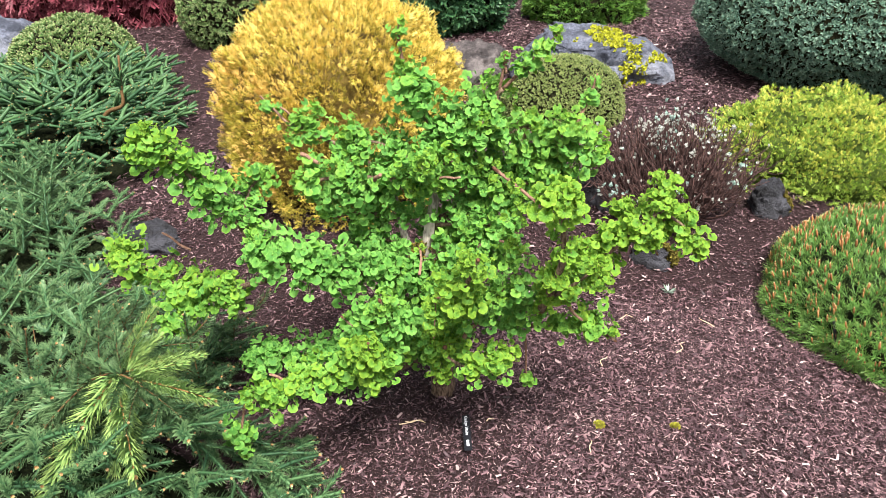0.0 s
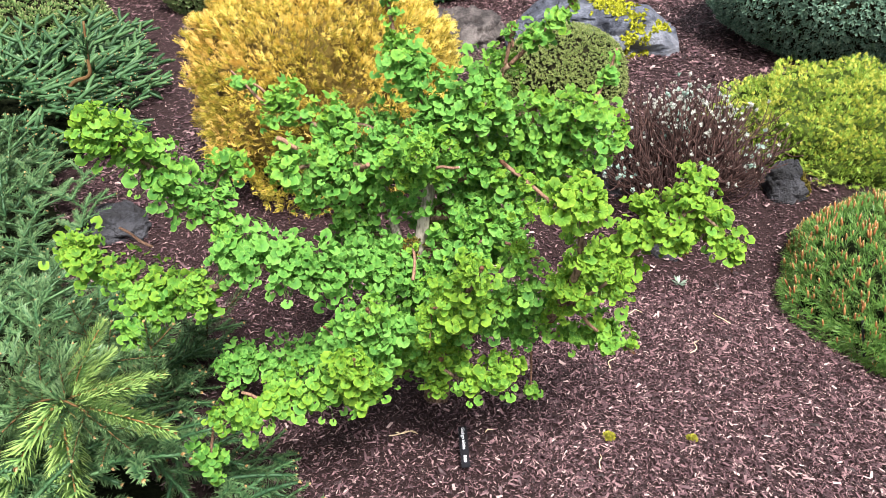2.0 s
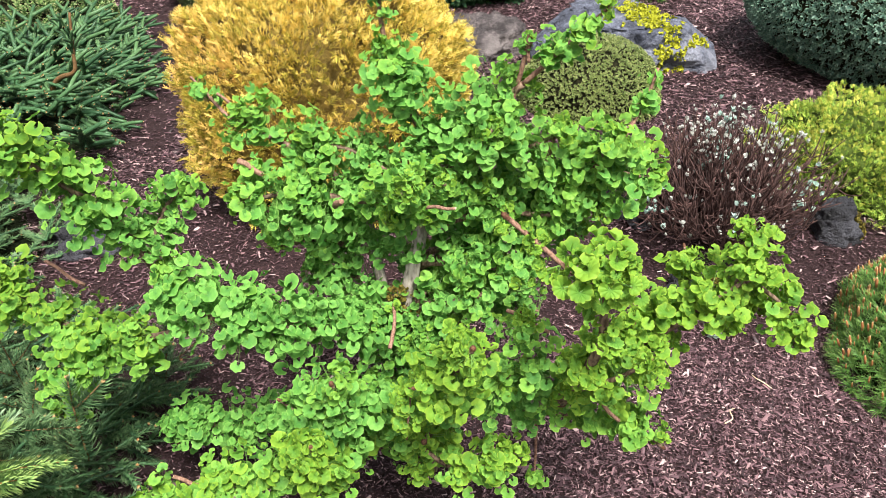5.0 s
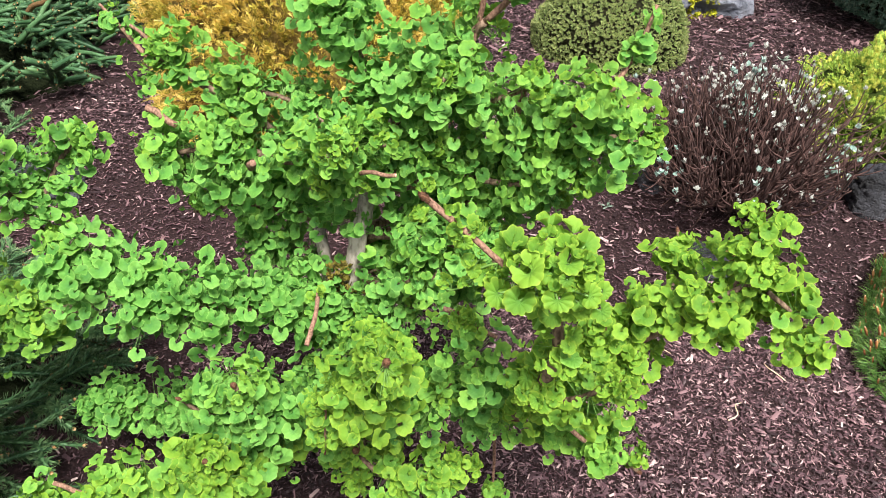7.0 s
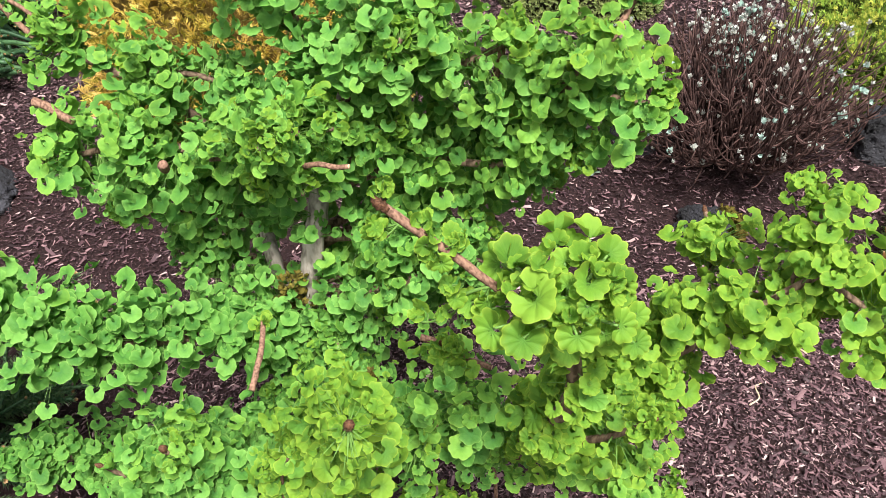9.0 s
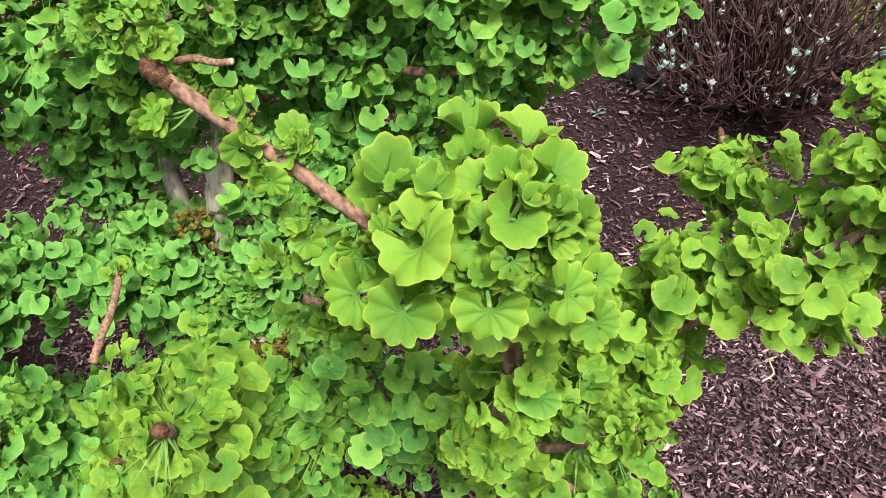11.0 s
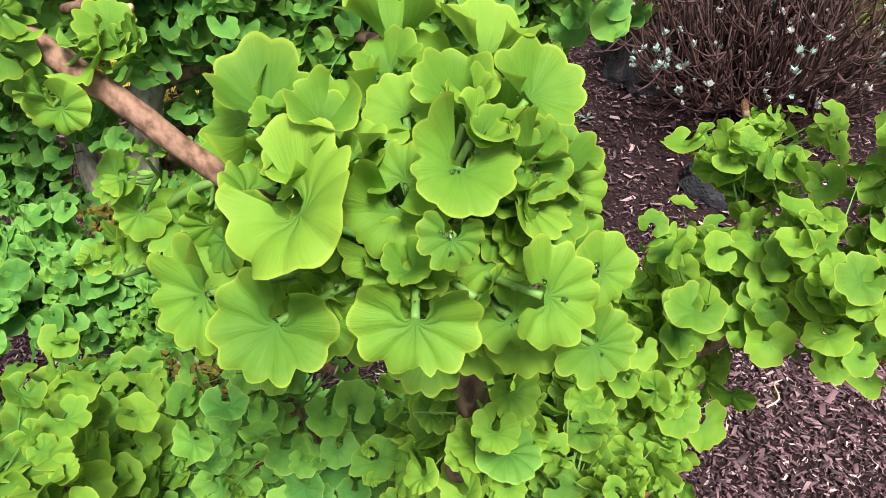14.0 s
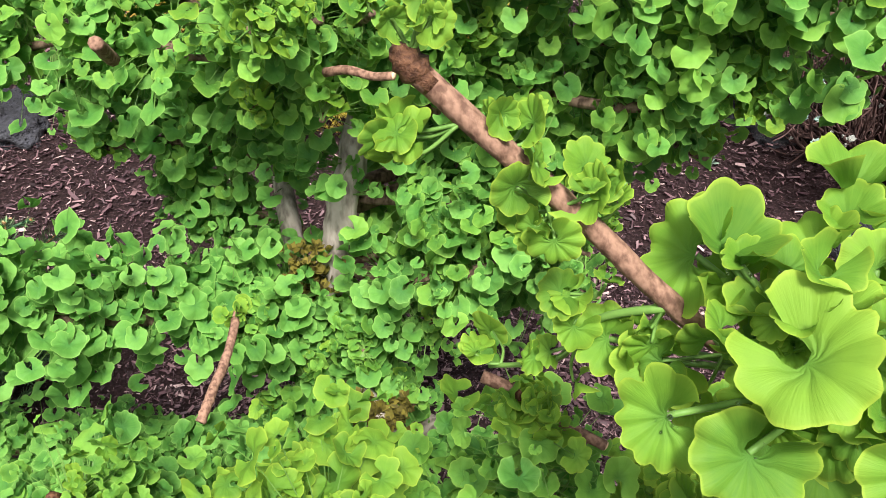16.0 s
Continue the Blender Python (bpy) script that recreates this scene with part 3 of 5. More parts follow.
pine = thing("mugo_pine", "rounded dwarf mugo pine with upright orange-brown buds", "shrub", pine_at)
# solid core, dark for the shade between the tufts
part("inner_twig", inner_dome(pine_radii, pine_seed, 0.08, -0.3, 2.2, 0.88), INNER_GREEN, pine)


def needle_tuft(seed, count=26):
    r = np.random.default_rng(seed)
    specs = []
    for k in range(count):
        a, s = r.uniform(0, 6.3), r.uniform(0.15, 0.85)
        root = np.array([0, r.uniform(-0.6, 0.25), 0])
        tip = root + (math.cos(a) * s, r.uniform(0.5, 0.9), math.sin(a) * s)
        specs.append((root, tip, 1, (-math.sin(a), 0, math.cos(a))))
    return blades(specs, 0.024)


ppos, pnor, _ = dome_points(4600, pine_radii, pine_seed, 0.08, -0.3, 2.2)
pax = unit(0.9 * pnor + np.array([0, 0, 0.6]) + 0.22 * rng.normal(size=(len(ppos), 3)))
v, f, u = scatter([needle_tuft(s) for s in range(6)], ppos * 0.965, bases(pax, rng.normal(size=ppos.shape)), 0.036 * rng.uniform(0.8, 1.25, len(ppos)))
part("needles", np_mesh("needles", v, f, u), PINE, pine, kind="stuff")
bud_line = np.array([[0, 0, 0], [0.02, 0.45, 0], [-0.01, 0.8, 0], [0, 1.0, 0]])
bud = tube(bud_line, [0.10, 0.135, 0.10, 0.03], 5)
pick = np.nonzero((rng.uniform(size=len(ppos)) < 0.50) & (pnor[:, 2] + 0.3 * rng.normal(size=len(ppos)) > 0.10))[0]
bax = unit(0.30 * pnor[pick] + np.array([0, 0, 1.0]) + 0.10 * rng.normal(size=(len(pick), 3)))
v, f, u = scatter([bud], ppos[pick] * 0.985 + bax * 0.008, bases(bax, rng.normal(size=bax.shape)), np.clip(rng.lognormal(math.log(0.021), 0.35, len(pick)), 0.010, 0.038))
part("bud_cluster", np_mesh("bud_cluster", v, f, u, True), CANDLE, pine, "upright orange-brown buds", "stuff")


# ---- spreading spruces ----
def curved_needles(specs, width):
    """Curved needles (root, knee, tip, side): three triangles each; v runs to the tip."""
    v, f, u = [], [], []
    for root, knee, tip, side in specs:
        b = len(v)
        o = width * np.asarray(side)
        v += [root - o, root + o, knee + o, knee - o, tip]
        u += [(0, 0), (1, 0), (1, 0.6), (0, 0.6), (0.5, 1)]
        f += [(b, b + 1, b + 2), (b, b + 2, b + 3), (b + 3, b + 2, b + 4)]
    return np.array(v, float), np.array(f), np.array(u, float)


def spruce_spray(seed, length=0.2, sides=4, spacing=0.001, wide=0.0013, needle=0.016, forward=0.75, curved=False, heart=0.0):
    """A shoot with side shoots along y, the needles round them and the bud scales at their ends: bark, needles, buds."""
    r = np.random.default_rng(seed)
    bend = r.uniform(-0.15, 0.15)
    stems = [(smooth_line([(0, 0, 0), (bend * length * 0.4, 0.5 * length, 0.02 * length), (bend * length, length, -0.06 * length)], 3), 0.0026)]
    for k in range(sides):
        h, s = 0.10 + 0.60 * k / max(sides - 1, 1), (1 if k % 2 else -1)
        p = stems[0][0][int(h * 6)]
        ln = length * (0.74 - 0.40 * h) * r.uniform(0.75, 1.2)
        d = unit(np.array([s * 0.80, 0.66, r.uniform(-0.40, 0.25)]))
        stems.append((smooth_line([p, p + d * ln * 0.5, p + d * ln + np.array([0, 0.08 * ln, -0.06 * ln])], 2), 0.0019))
    wood = joined([tube(s, np.linspace(w, w * 0.6, len(s)), 4 if curved else 3) for s, w in stems])
    specs, scales = [], []
    for s, w in stems:
        total = np.linalg.norm(np.diff(s, axis=0), axis=1).sum()
        count = int(total / spacing)
        t = np.linspace(0.02, 1.0, count) * (len(s) - 1)
        i = np.minimum(t.astype(int), len(s) - 2)
        p = s[i] + (s[i + 1] - s[i]) * (t - i)[:, None]
        d = unit(s[i + 1] - s[i])
        for q, e, h in zip(p, d, t / (len(s) - 1)):
            a = r.uniform(0, 6.283)
            x = unit(np.cross(e, (0.1, 0.2, 1)))
            z = np.cross(x, e)
            out = x * math.cos(a) + z * (0.15 + math.sin(a))
            way = unit(out + e * forward * r.uniform(0.75, 1.25) * (1 + 1.5 * h ** 8))
            ln = needle * r.uniform(0.8, 1.2) * (1 - 0.35 * h ** 6)
            side = unit(np.cross(way, e + 0.2 * x))
            if curved:
                knee = q + way * ln * 0.55
                specs.append((q, knee, knee + unit(way + 0.75 * e) * ln * 0.5, side))
            else:
                specs.append((q, q + way * ln, 1, side))
        e = unit(s[-1] - s[-2])
        x = unit(np.cross(e, (0.1, 0.2, 1)))
        z = np.cross(x, e)
        for k in range(7):
            a = 0.9 * k
            scales.append((s[-1], s[-1] + unit(e + 0.55 * (x * math.cos(a) + z * math.sin(a))) * r.uniform(0.006, 0.009), 1, unit(-x * math.sin(a) + z * math.cos(a))))
    leaves = curved_needles(specs, wide) if curved else spikes(specs, wide)
    if heart:
        # added core in the dark base colour, for the shaded depth of the shoot
        core_ = joined([tube(s, np.linspace(heart, 0.7 * heart, len(s)), 5) for s, w in stems])
        leaves = joined([(core_[0], core_[1], core_[2] * 0), leaves])
    return wood, leaves, blades(scales, 0.0024)


def spruce_pool(seed, sizes, needle_mat, bark=None, **kind):
    pool = []
    for s, (ln, n) in enumerate(sizes):
        arrays = spruce_spray(seed + s, ln, n, **kind)
        meshes = [np_mesh(nm, *arr, nm == "branch") for nm, arr in zip(("branch", "needles", "bud"), arrays)]
        for me, mat in zip(meshes, (bark or SHOOT, needle_mat, SCALE)):
            me.materials.append(mat)
        pool.append((meshes, arrays))
    return pool


SIZES = [(0.20, 3), (0.17, 3), (0.22, 4), (0.18, 3), (0.15, 2), (0.21, 4)]
NEAR_POOL = spruce_pool(100, SIZES, SPRUCE, spacing=0.0012, wide=0.0027, needle=0.020, forward=0.55, heart=0.0045)
FAR_POOL = spruce_pool(120, SIZES, SPRUCE, spacing=0.0015, wide=0.0034, needle=0.018, forward=0.75, heart=0.0110)
HERO_POOL = spruce_pool(160, SIZES, SPRUCE, spacing=0.0007, wide=0.0014, needle=0.027, forward=0.25, curved=True)
YOUNG_POOL = spruce_pool(140, [(0.20, 1), (0.17, 0), (0.19, 1)], SPRUCE_YOUNG, spacing=0.00042, wide=0.0014, needle=0.028, forward=0.35, curved=True, bark=YOUNG_SHOOT)


def spruce_twig(parent, at, way, face, size, pool, pick):
    meshes = pool[pick % len(pool)][0]
    b = bases(np.array([way]), np.array([face]))[0] * size
    m = Matrix([[*b[i], at[i]] for i in range(3)] + [[0, 0, 0, 1]])
    ob = part("branch", meshes[0], SHOOT, parent, at=m)
    part("needles", meshes[1], SPRUCE, ob, "yellow-tipped young needles" if pool is YOUNG_POOL else "", "stuff")
    part("bud", meshes[2], SCALE, ob, "tan bud scales", "stuff")


def spruce(label, base, region, count, height, seed, pool, rise=0.35):
    """A sprawling spruce: a solid core coloured as its shaded inside, creeping limbs, and shoots over the whole mound.
    """
    ob = thing("spreading_spruce", label, "shrub")
    r = np.random.default_rng(seed)
    inside = region[4]
    # solid mound under the shoots, near-black for the shade in their gaps
    xs, ys = np.arange(region[0], region[1], 0.06), np.arange(region[2], region[3], 0.06)
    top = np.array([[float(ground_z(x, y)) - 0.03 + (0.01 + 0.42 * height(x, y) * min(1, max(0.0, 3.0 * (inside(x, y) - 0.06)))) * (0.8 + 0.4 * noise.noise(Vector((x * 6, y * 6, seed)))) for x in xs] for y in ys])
    ix = np.arange(len(xs) * len(ys)).reshape(len(ys), len(xs))
    fx = np.stack([ix[:-1, :-1], ix[:-1, 1:], ix[1:, 1:], ix[1:, :-1]], -1).reshape(-1, 4)
    mx, my = np.meshgrid(xs, ys)
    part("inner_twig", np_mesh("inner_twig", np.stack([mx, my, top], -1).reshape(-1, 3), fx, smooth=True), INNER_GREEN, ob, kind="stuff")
    spots = []
    while len(spots) < count:
        p = np.array([r.uniform(region[0], region[1]), r.uniform(region[2], region[3])])
        k = inside(p[0], p[1])
        if k <= 0:
            continue
        h = height(p[0], p[1]) * min(1.0, 0.3 + 2.6 * k)
        z = float(ground_z(*p)) + 0.05 + (h - 0.05) * (0.35 + 0.65 * r.uniform() ** 0.5) - 0.05
        out = unit(np.array([*(p - base), 0.0])) + 0.4 * r.normal(size=3) * (1, 1, 0.3)
        way = unit(out + np.array([0, 0, rise * r.uniform(-0.6, 1.7)]))
        spots.append((np.array([*p, max(z, float(ground_z(*p)) + 0.03)]), way, r.uniform(1.0, 1.4), int(r.integers(0, 60))))
    spots.sort(key=lambda s: s[0][1])
    for at, way, size, pick in spots[:280]:
        spruce_twig(ob, at, way, (0, 0, 1), size, pool, pick)
    rest = spots[280:]
    if rest:
        pos, ways = np.array([s[0] for s in rest]), np.array([s[1] for s in rest])
        turn, size = bases(ways, np.tile([0, 0, 1.0], (len(rest), 1))), np.array([s[2] for s in rest])
        for k, (pname, mat) in enumerate((("branch", SHOOT), ("needles", SPRUCE), ("bud", SCALE))):
            chunks = []
            for q in range(len(pool)):
                i = [j for j in range(len(rest)) if rest[j][3] % len(pool) == q]
                if i:
                    chunks.append(scatter([pool[q][1][k]], pos[i], turn[i], size[i]))
            part(pname, np_mesh(pname, *joined(chunks)), mat, ob, kind="stuff")
    for at, _, _, _ in spots[::70]:
        b = np.array([*base, float(ground_z(*base)) + 0.02])
        line = smooth_line([b, 0.5 * (b + at) + np.array([0, 0, -0.03]), at], 5)
        part("limb", np_mesh("limb", *tube(line, np.linspace(0.006, 0.002, len(line)), 5)[:2], smooth=True), SHOOT, ob)
    return ob


def near_inside(x, y):
    edge = -0.50 - 0.17 * float(smoothstep(1.75, 2.05, y)) - 0.70 * max(0.0, y - 2.0) - 0.12 * math.sin(7 * y)
    return min(edge - x, y - 0.9, 4.0 - y)


def far_inside(x, y):
    edge = -1.58 - 0.05 * math.sin(6 * y) - 0.35 * max(0, y - 4.1) - 0.9 * max(0, 4.2 - y)
    return min(edge - x, y - 3.5, 6.0 - y)


def near_height(x, y):
    return 0.27 + 0.27 * (1 - float(smoothstep(1.5, 2.3, y))) + 0.07 * math.sin(6 * x + 2) * math.sin(5 * y)


near_spruce = spruce("low sprawling blue-green spruce with yellow-tipped shoots in mulch", np.array([-1.35, 2.1]), (-2.8, -0.35, 0.9, 4.0, near_inside), 720, near_height, 51, NEAR_POOL, 0.5)
far_spruce = spruce("spreading dark green spruce with arching shoots on the bank", np.array([-2.5, 4.8]), (-4.6, -1.35, 3.5, 6.0, far_inside), 780,
                    lambda x, y: 0.27 + 0.06 * math.sin(4 * x + 1) * math.sin(5 * y + 2), 52, FAR_POOL, 0.6)
# the arching shoot nearest the path, with yellow tips
arch = smooth_line([(-1.10, 1.72, 0.38), (-0.90, 1.62, 0.54), (-0.77, 1.56, 0.625), (-0.67, 1.50, 0.64)], 6)
part("limb", np_mesh("limb", *tube(arch, np.linspace(0.004, 0.002, len(arch)), 6)[:2], smooth=True), SHOOT, near_spruce)
for k, (at, way, size) in enumerate([((-0.65, 1.555, 0.645), (-0.38, -0.60, -0.62), 1.7), ((-0.63, 1.545, 0.65), (0.02, -0.50, -0.80), 1.35), ((-0.60, 1.53, 0.655), (0.85, -0.35, -0.10), 1.15),
                                     ((-0.62, 1.56, 0.65), (0.75, 0.35, 0.05), 0.9), ((-0.68, 1.62, 0.60), (0.15, 0.80, 0.05), 1.1), ((-0.72, 1.66, 0.58), (0.6, 0.75, 0.0), 1.0),
                                     ((-0.80, 1.62, 0.56), (-0.75, -0.2, -0.2), 1.0), ((-0.63, 1.57, 0.64), (0.30, 0.45, 0.80), 1.0), ((-0.74, 1.60, 0.60), (-0.55, -0.7, -0.35), 1.1)]):
    spruce_twig(near_spruce, (at[0] - 0.11, at[1], at[2] - 0.02), unit(np.array(way)), (0, -0.2, 1), size, YOUNG_POOL if k in (0, 1, 2, 3, 7) else HERO_POOL, k)
for k in range(9):
    spruce_twig(near_spruce, arch[2 * k], unit(arch[2 * k + 1] - arch[2 * k] + np.array([0.02, -0.02, -0.01]) * (-1) ** k), (0, 0, 1), 0.75, HERO_POOL, k)
for k, (at, top_) in enumerate([((-0.70, 1.90, 0.36), 0.26), ((-0.78, 2.48, 0.12), 0.24), ((-0.92, 2.05, 0.26), 0.20), ((-0.80, 1.98, 0.28), 0.22), ((-1.05, 2.25, 0.18), 0.2), ((-1.2, 1.9, 0.3), 0.24)]):
    spruce_twig(near_spruce, at, unit(np.array([0.12 * math.sin(k), 0.15, 1.0])), (math.sin(2 * k), -1, 0.2), top_ / 0.2, HERO_POOL, 4 + k)
for k in range(4):
    spruce_twig(near_spruce, (-0.72 + 0.06 * k, 1.98 - 0.04 * k, 0.07), unit(np.array([0.8, -0.25 + 0.2 * k, 0.05])), (0, 0, 1), 1.0, NEAR_POOL, k)
# bare crooked leader of the far spruce
part("limb", np_mesh("limb", *tube(smooth_line([(-2.05, 4.40, 0.36), (-1.95, 4.36, 0.47), (-1.84, 4.32, 0.52), (-1.83, 4.33, 0.62), (-1.81, 4.34, 0.80)], 5), np.linspace(0.016, 0.006, 21), 7)[:2], smooth=True), SHOOT, far_spruce)
for k in range(5):
    spruce_twig(far_spruce, (-1.83, 4.33, 0.60 + 0.03 * k), unit(np.array([0.5 * math.sin(2.4 * k), 0.5 * math.cos(2.4 * k), 0.9])), (math.cos(2.4 * k), 0.3, 0.2), 0.7, FAR_POOL, k)


# ---- the heath bush: bare dark twigs with silver buds ----
heath = thing("heath_bush", "leggy dark-twigged heath bush with silvery white buds", "shrub", (1.12, 3.48, float(ground_z(1.12, 3.48))))
hr = np.random.default_rng(61)
tips = []
for k in range(270):
    a, lean = hr.uniform(0, 6.283), hr.uniform(0.15, 1.15)
    h = hr.uniform(0.28, 0.46) * (1.05 - 0.35 * lean)
    root = np.array([math.cos(a) * 0.05 * hr.uniform(), math.sin(a) * 0.05 * hr.uniform(), 0.0])
    top = np.array([math.cos(a) * lean * 0.37, math.sin(a) * lean * 0.35, h])
    mid = 0.5 * (root + top) + np.array([math.cos(a), math.sin(a), -0.4]) * 0.05 * lean + hr.normal(size=3) * 0.015
    line = smooth_line([root, mid, top + hr.normal(size=3) * 0.01], 5)
    twig = [tube(line, np.linspace(0.0056, 0.0024, len(line)), 5)]
    tips.append(line[-1])
    for j in range(hr.integers(6, 12)):
        i = hr.integers(4, len(line))
        d = unit(unit(line[-1] - line[0]) + 0.65 * hr.normal(size=3))
        ln = hr.uniform(0.04, 0.12)
        sub = smooth_line([line[i], line[i] + d * ln * 0.5, line[i] + d * ln + np.array([0, 0, 0.03])], 3)
        twig.append(tube(sub, np.linspace(0.0027, 0.0016, len(sub)), 4))
        tips.append(sub[-1])
    part("twig", np_mesh("twig", *joined(twig)[:2], smooth=True), HEATH, heath)
tips = np.array(tips)
tuft_shape = [whorl(200 + s, 9, 0.55, 1.0, 0.22) for s in range(3)]
lit = tips[(tips[:, 2] > 0.10) & (hr.uniform(size=len(tips)) < 0.06 + 0.75 * (np.sin(23 * tips[:, 0] + 1) * np.sin(21 * tips[:, 1]) + 0.8 * np.sin(17 * tips[:, 2]) > 0.50))]
up = np.tile([0, 0, 1.0], (len(lit), 1))
v, f, u = scatter(tuft_shape, lit, bases(up + 0.5 * hr.normal(size=lit.shape), hr.normal(size=lit.shape)), hr.uniform(0.010, 0.021, len(lit)))
part("bud_cluster", np_mesh("bud_cluster", v, f, u), SILVER, heath, "silvery white buds", "stuff")
mint = tips[(tips[:, 2] > 0.12) & (np.sin(11 * tips[:, 0] + 2) * np.sin(13 * tips[:, 1] + 1) > 0.75)]
v, f, u = scatter(tuft_shape, mint, bases(np.tile([0, 0, 1.0], (len(mint), 1)) + 0.5 * hr.normal(size=mint.shape), hr.normal(size=mint.shape)), hr.uniform(0.014, 0.024, len(mint)))
part("leaf_tuft", np_mesh("leaf_tuft", v, f, u), MINT, heath, "pale mint-green leaf tufts", "stuff")


# ---- the dwarf ginkgo ----
def fan_leaf(seed, lobes, steps, rings, cup=(0.15, 0.5), curl=(0.1, 0.5), wave=0.08, crisp=0.0, reach=(148, 176), close=0.42):
    """A ginkgo leaf along y, its stalk at the origin; u runs to the rim, v round it: a pleated, scalloped fan whose side lobes close round a keyhole notch."""
    r = np.random.default_rng(seed)
    rays = lobes * steps + 1
    th = np.linspace(-1, 1, rays)
    ph = r.uniform(0, 6.3, 6)
    bend = th + 0.05 * np.sin(3 * th + ph[4]) * (1 - th ** 2)
    scallop = np.abs(np.sin(0.5 * np.pi * lobes * (bend + 1) + 0.35 * np.sin(4 * th + ph[5])))
    edge = 0.88 + 0.12 * scallop + 0.07 * np.sin(2.3 * th + ph[0]) + 0.05 * np.sin(6 * th + ph[1])
    for _ in range(2):
        edge -= r.uniform(0.0, 0.22) * np.exp(-((th - r.uniform(-0.55, 0.55)) / 0.045) ** 2)
    edge *= 1 - r.uniform(0.05, 0.34) * np.clip((np.abs(th) - 0.72) / 0.28, 0, 1) ** 2
    edge += crisp * (np.sin(31 * th + ph[2]) + np.sin(47 * th + ph[3]) + 0.7 * np.sin(71 * th + ph[1]))
    narrow, wide = np.radians(r.uniform(70, 110)), np.radians(r.uniform(*reach))
    lean = r.uniform(-0.16, 0.16)
    lift, droop, fold = r.uniform(*cup), r.uniform(0.10, 0.42), r.uniform(0.04, 0.20)
    roll = r.uniform(*curl) * (1 + 0.7 * np.sign(th) * r.uniform(-1, 1))
    pleat = r.uniform(0.06, 0.11)
    v, u, f = [(0.0, 0.0, 0.0)], [(0.0, 0.5)], []
    for i in range(1, rings + 1):
        q = (i / rings) ** (0.85 if rings > 4 else 1.25)
        open_ = narrow + (wide - narrow) * float(smoothstep(0.05, close, q))
        ang = open_ * th + lean * (1 - th ** 2)
        rad = q * (1 + (edge - 1) * q * q)
        z = (lift * q ** 1.15 - droop * q ** 3 + pleat * (scallop - 0.6) * q * 1.3 + fold * q * q * np.sin(3.4 * th + ph[2])
             + roll * np.abs(th) ** 5 * q * q + wave * q ** 4 * np.sin(10 * th + ph[3] + 0.8 * np.sin(3 * th + ph[1])))
        v += list(zip(np.sin(ang) * rad, np.cos(ang) * rad, z))
        u += list(zip(np.full(rays, q), 0.5 + 0.5 * th))
    for j in range(rays - 1):
        f.append((0, 2 + j, 1 + j))
    for i in range(rings - 1):
        for j in range(rays - 1):
            a = 1 + i * rays + j
            f += [(a, a + 1, a + rays + 1), (a, a + rays + 1, a + rays)]
    return np.array(v), np.array(f), np.array(u)


FINE = [fan_leaf(300 + s, 9, 7, 9, (0.20, 0.60), (0.2, 1.1), 0.08, 0.006, (140, 168)) for s in range(18)]
FUNNEL = [fan_leaf(320 + s, 8, 7, 8, (0.75, 1.25), (-0.1, 0.5), 0.16, 0.007, (135, 165)) for s in range(8)]
MIDDLE = [fan_leaf(360 + s, 7, 4, 3, (0.15, 0.55), (0.0, 0.5), 0.12, close=0.55) for s in range(16)]
COARSE = [fan_leaf(330 + s, 6, 4, 2, (0.15, 0.55), (0.0, 0.5), 0.12, close=0.62) for s in range(16)]
ginkgo = thing("ginkgo_tree", "dwarf ginkgo tree with ruffled bright green fan leaves", "tree")


def clothe(line, start, sleeve, density, size, r, stop=1.0):
    """Stalk roots, leaf places, axes, normals and sizes for leaves round a limb from start (0 to 1) to its end."""
    seg = np.linalg.norm(np.diff(line, axis=0), axis=1)
    s = np.concatenate([[0], np.cumsum(seg)])
    n = int(density * s[-1] * (stop - start)) + 3
    spurs = r.uniform(start, stop, max(3, n // 11)) * s[-1]
    sides = r.normal(size=(len(spurs), 3))
    which = r.integers(0, len(spurs), n)
    t = np.clip(spurs[which] + r.normal(size=n) * 0.006, start * s[-1], stop * s[-1])
    p = np.stack([np.interp(t, s, line[:, k]) for k in range(3)], -1)
    e = unit(np.stack([np.interp(t, s, np.gradient(line[:, k], s)) for k in range(3)], -1))
    out = unit(sides[which]) + 0.62 * r.normal(size=(n, 3))
    out = unit(out - (out * e).sum(1, keepdims=True) * e * 0.8 + np.array([0, -0.10, 0.20]))
    near_tip = np.clip((s[-1] - t) / min(0.06, 0.25 * s[-1]), 0, 1)
    bushy = r.uniform(0.5, 1.45, len(spurs))[which]
    reach = (0.92 * sleeve * (0.45 + 0.55 * near_tip) * r.uniform(0.2, 1.05, n) * bushy)[:, None]
    place_ = p + out * reach + np.array([0, 0, 0.006])
    axis = unit(0.7 * out * np.array([1, 1, 0.4]) + np.array([0, -0.25, -0.45]) + 0.5 * r.normal(size=(n, 3)))
    nor = unit(0.5 * out + np.array([0, -0.42, 0.75]) + 0.38 * r.normal(size=(n, 3)))
    tuft_ = (r.uniform(size=n) < 0.6 * (1 - near_tip))[:, None]
    axis = np.where(tuft_, unit(e + np.array([0, 0, 0.5]) + 0.5 * r.normal(size=(n, 3))), axis)
    nor = np.where(tuft_, unit(-out + np.array([0, -0.5, 0.6]) + 0.4 * r.normal(size=(n, 3))), nor)
    grown = np.clip(r.normal(1.0, 0.30, n), 0.35, 1.6) * (0.62 + 0.38 * near_tip)
    return p, place_, axis, nor, 0.485 * size * grown, near_tip


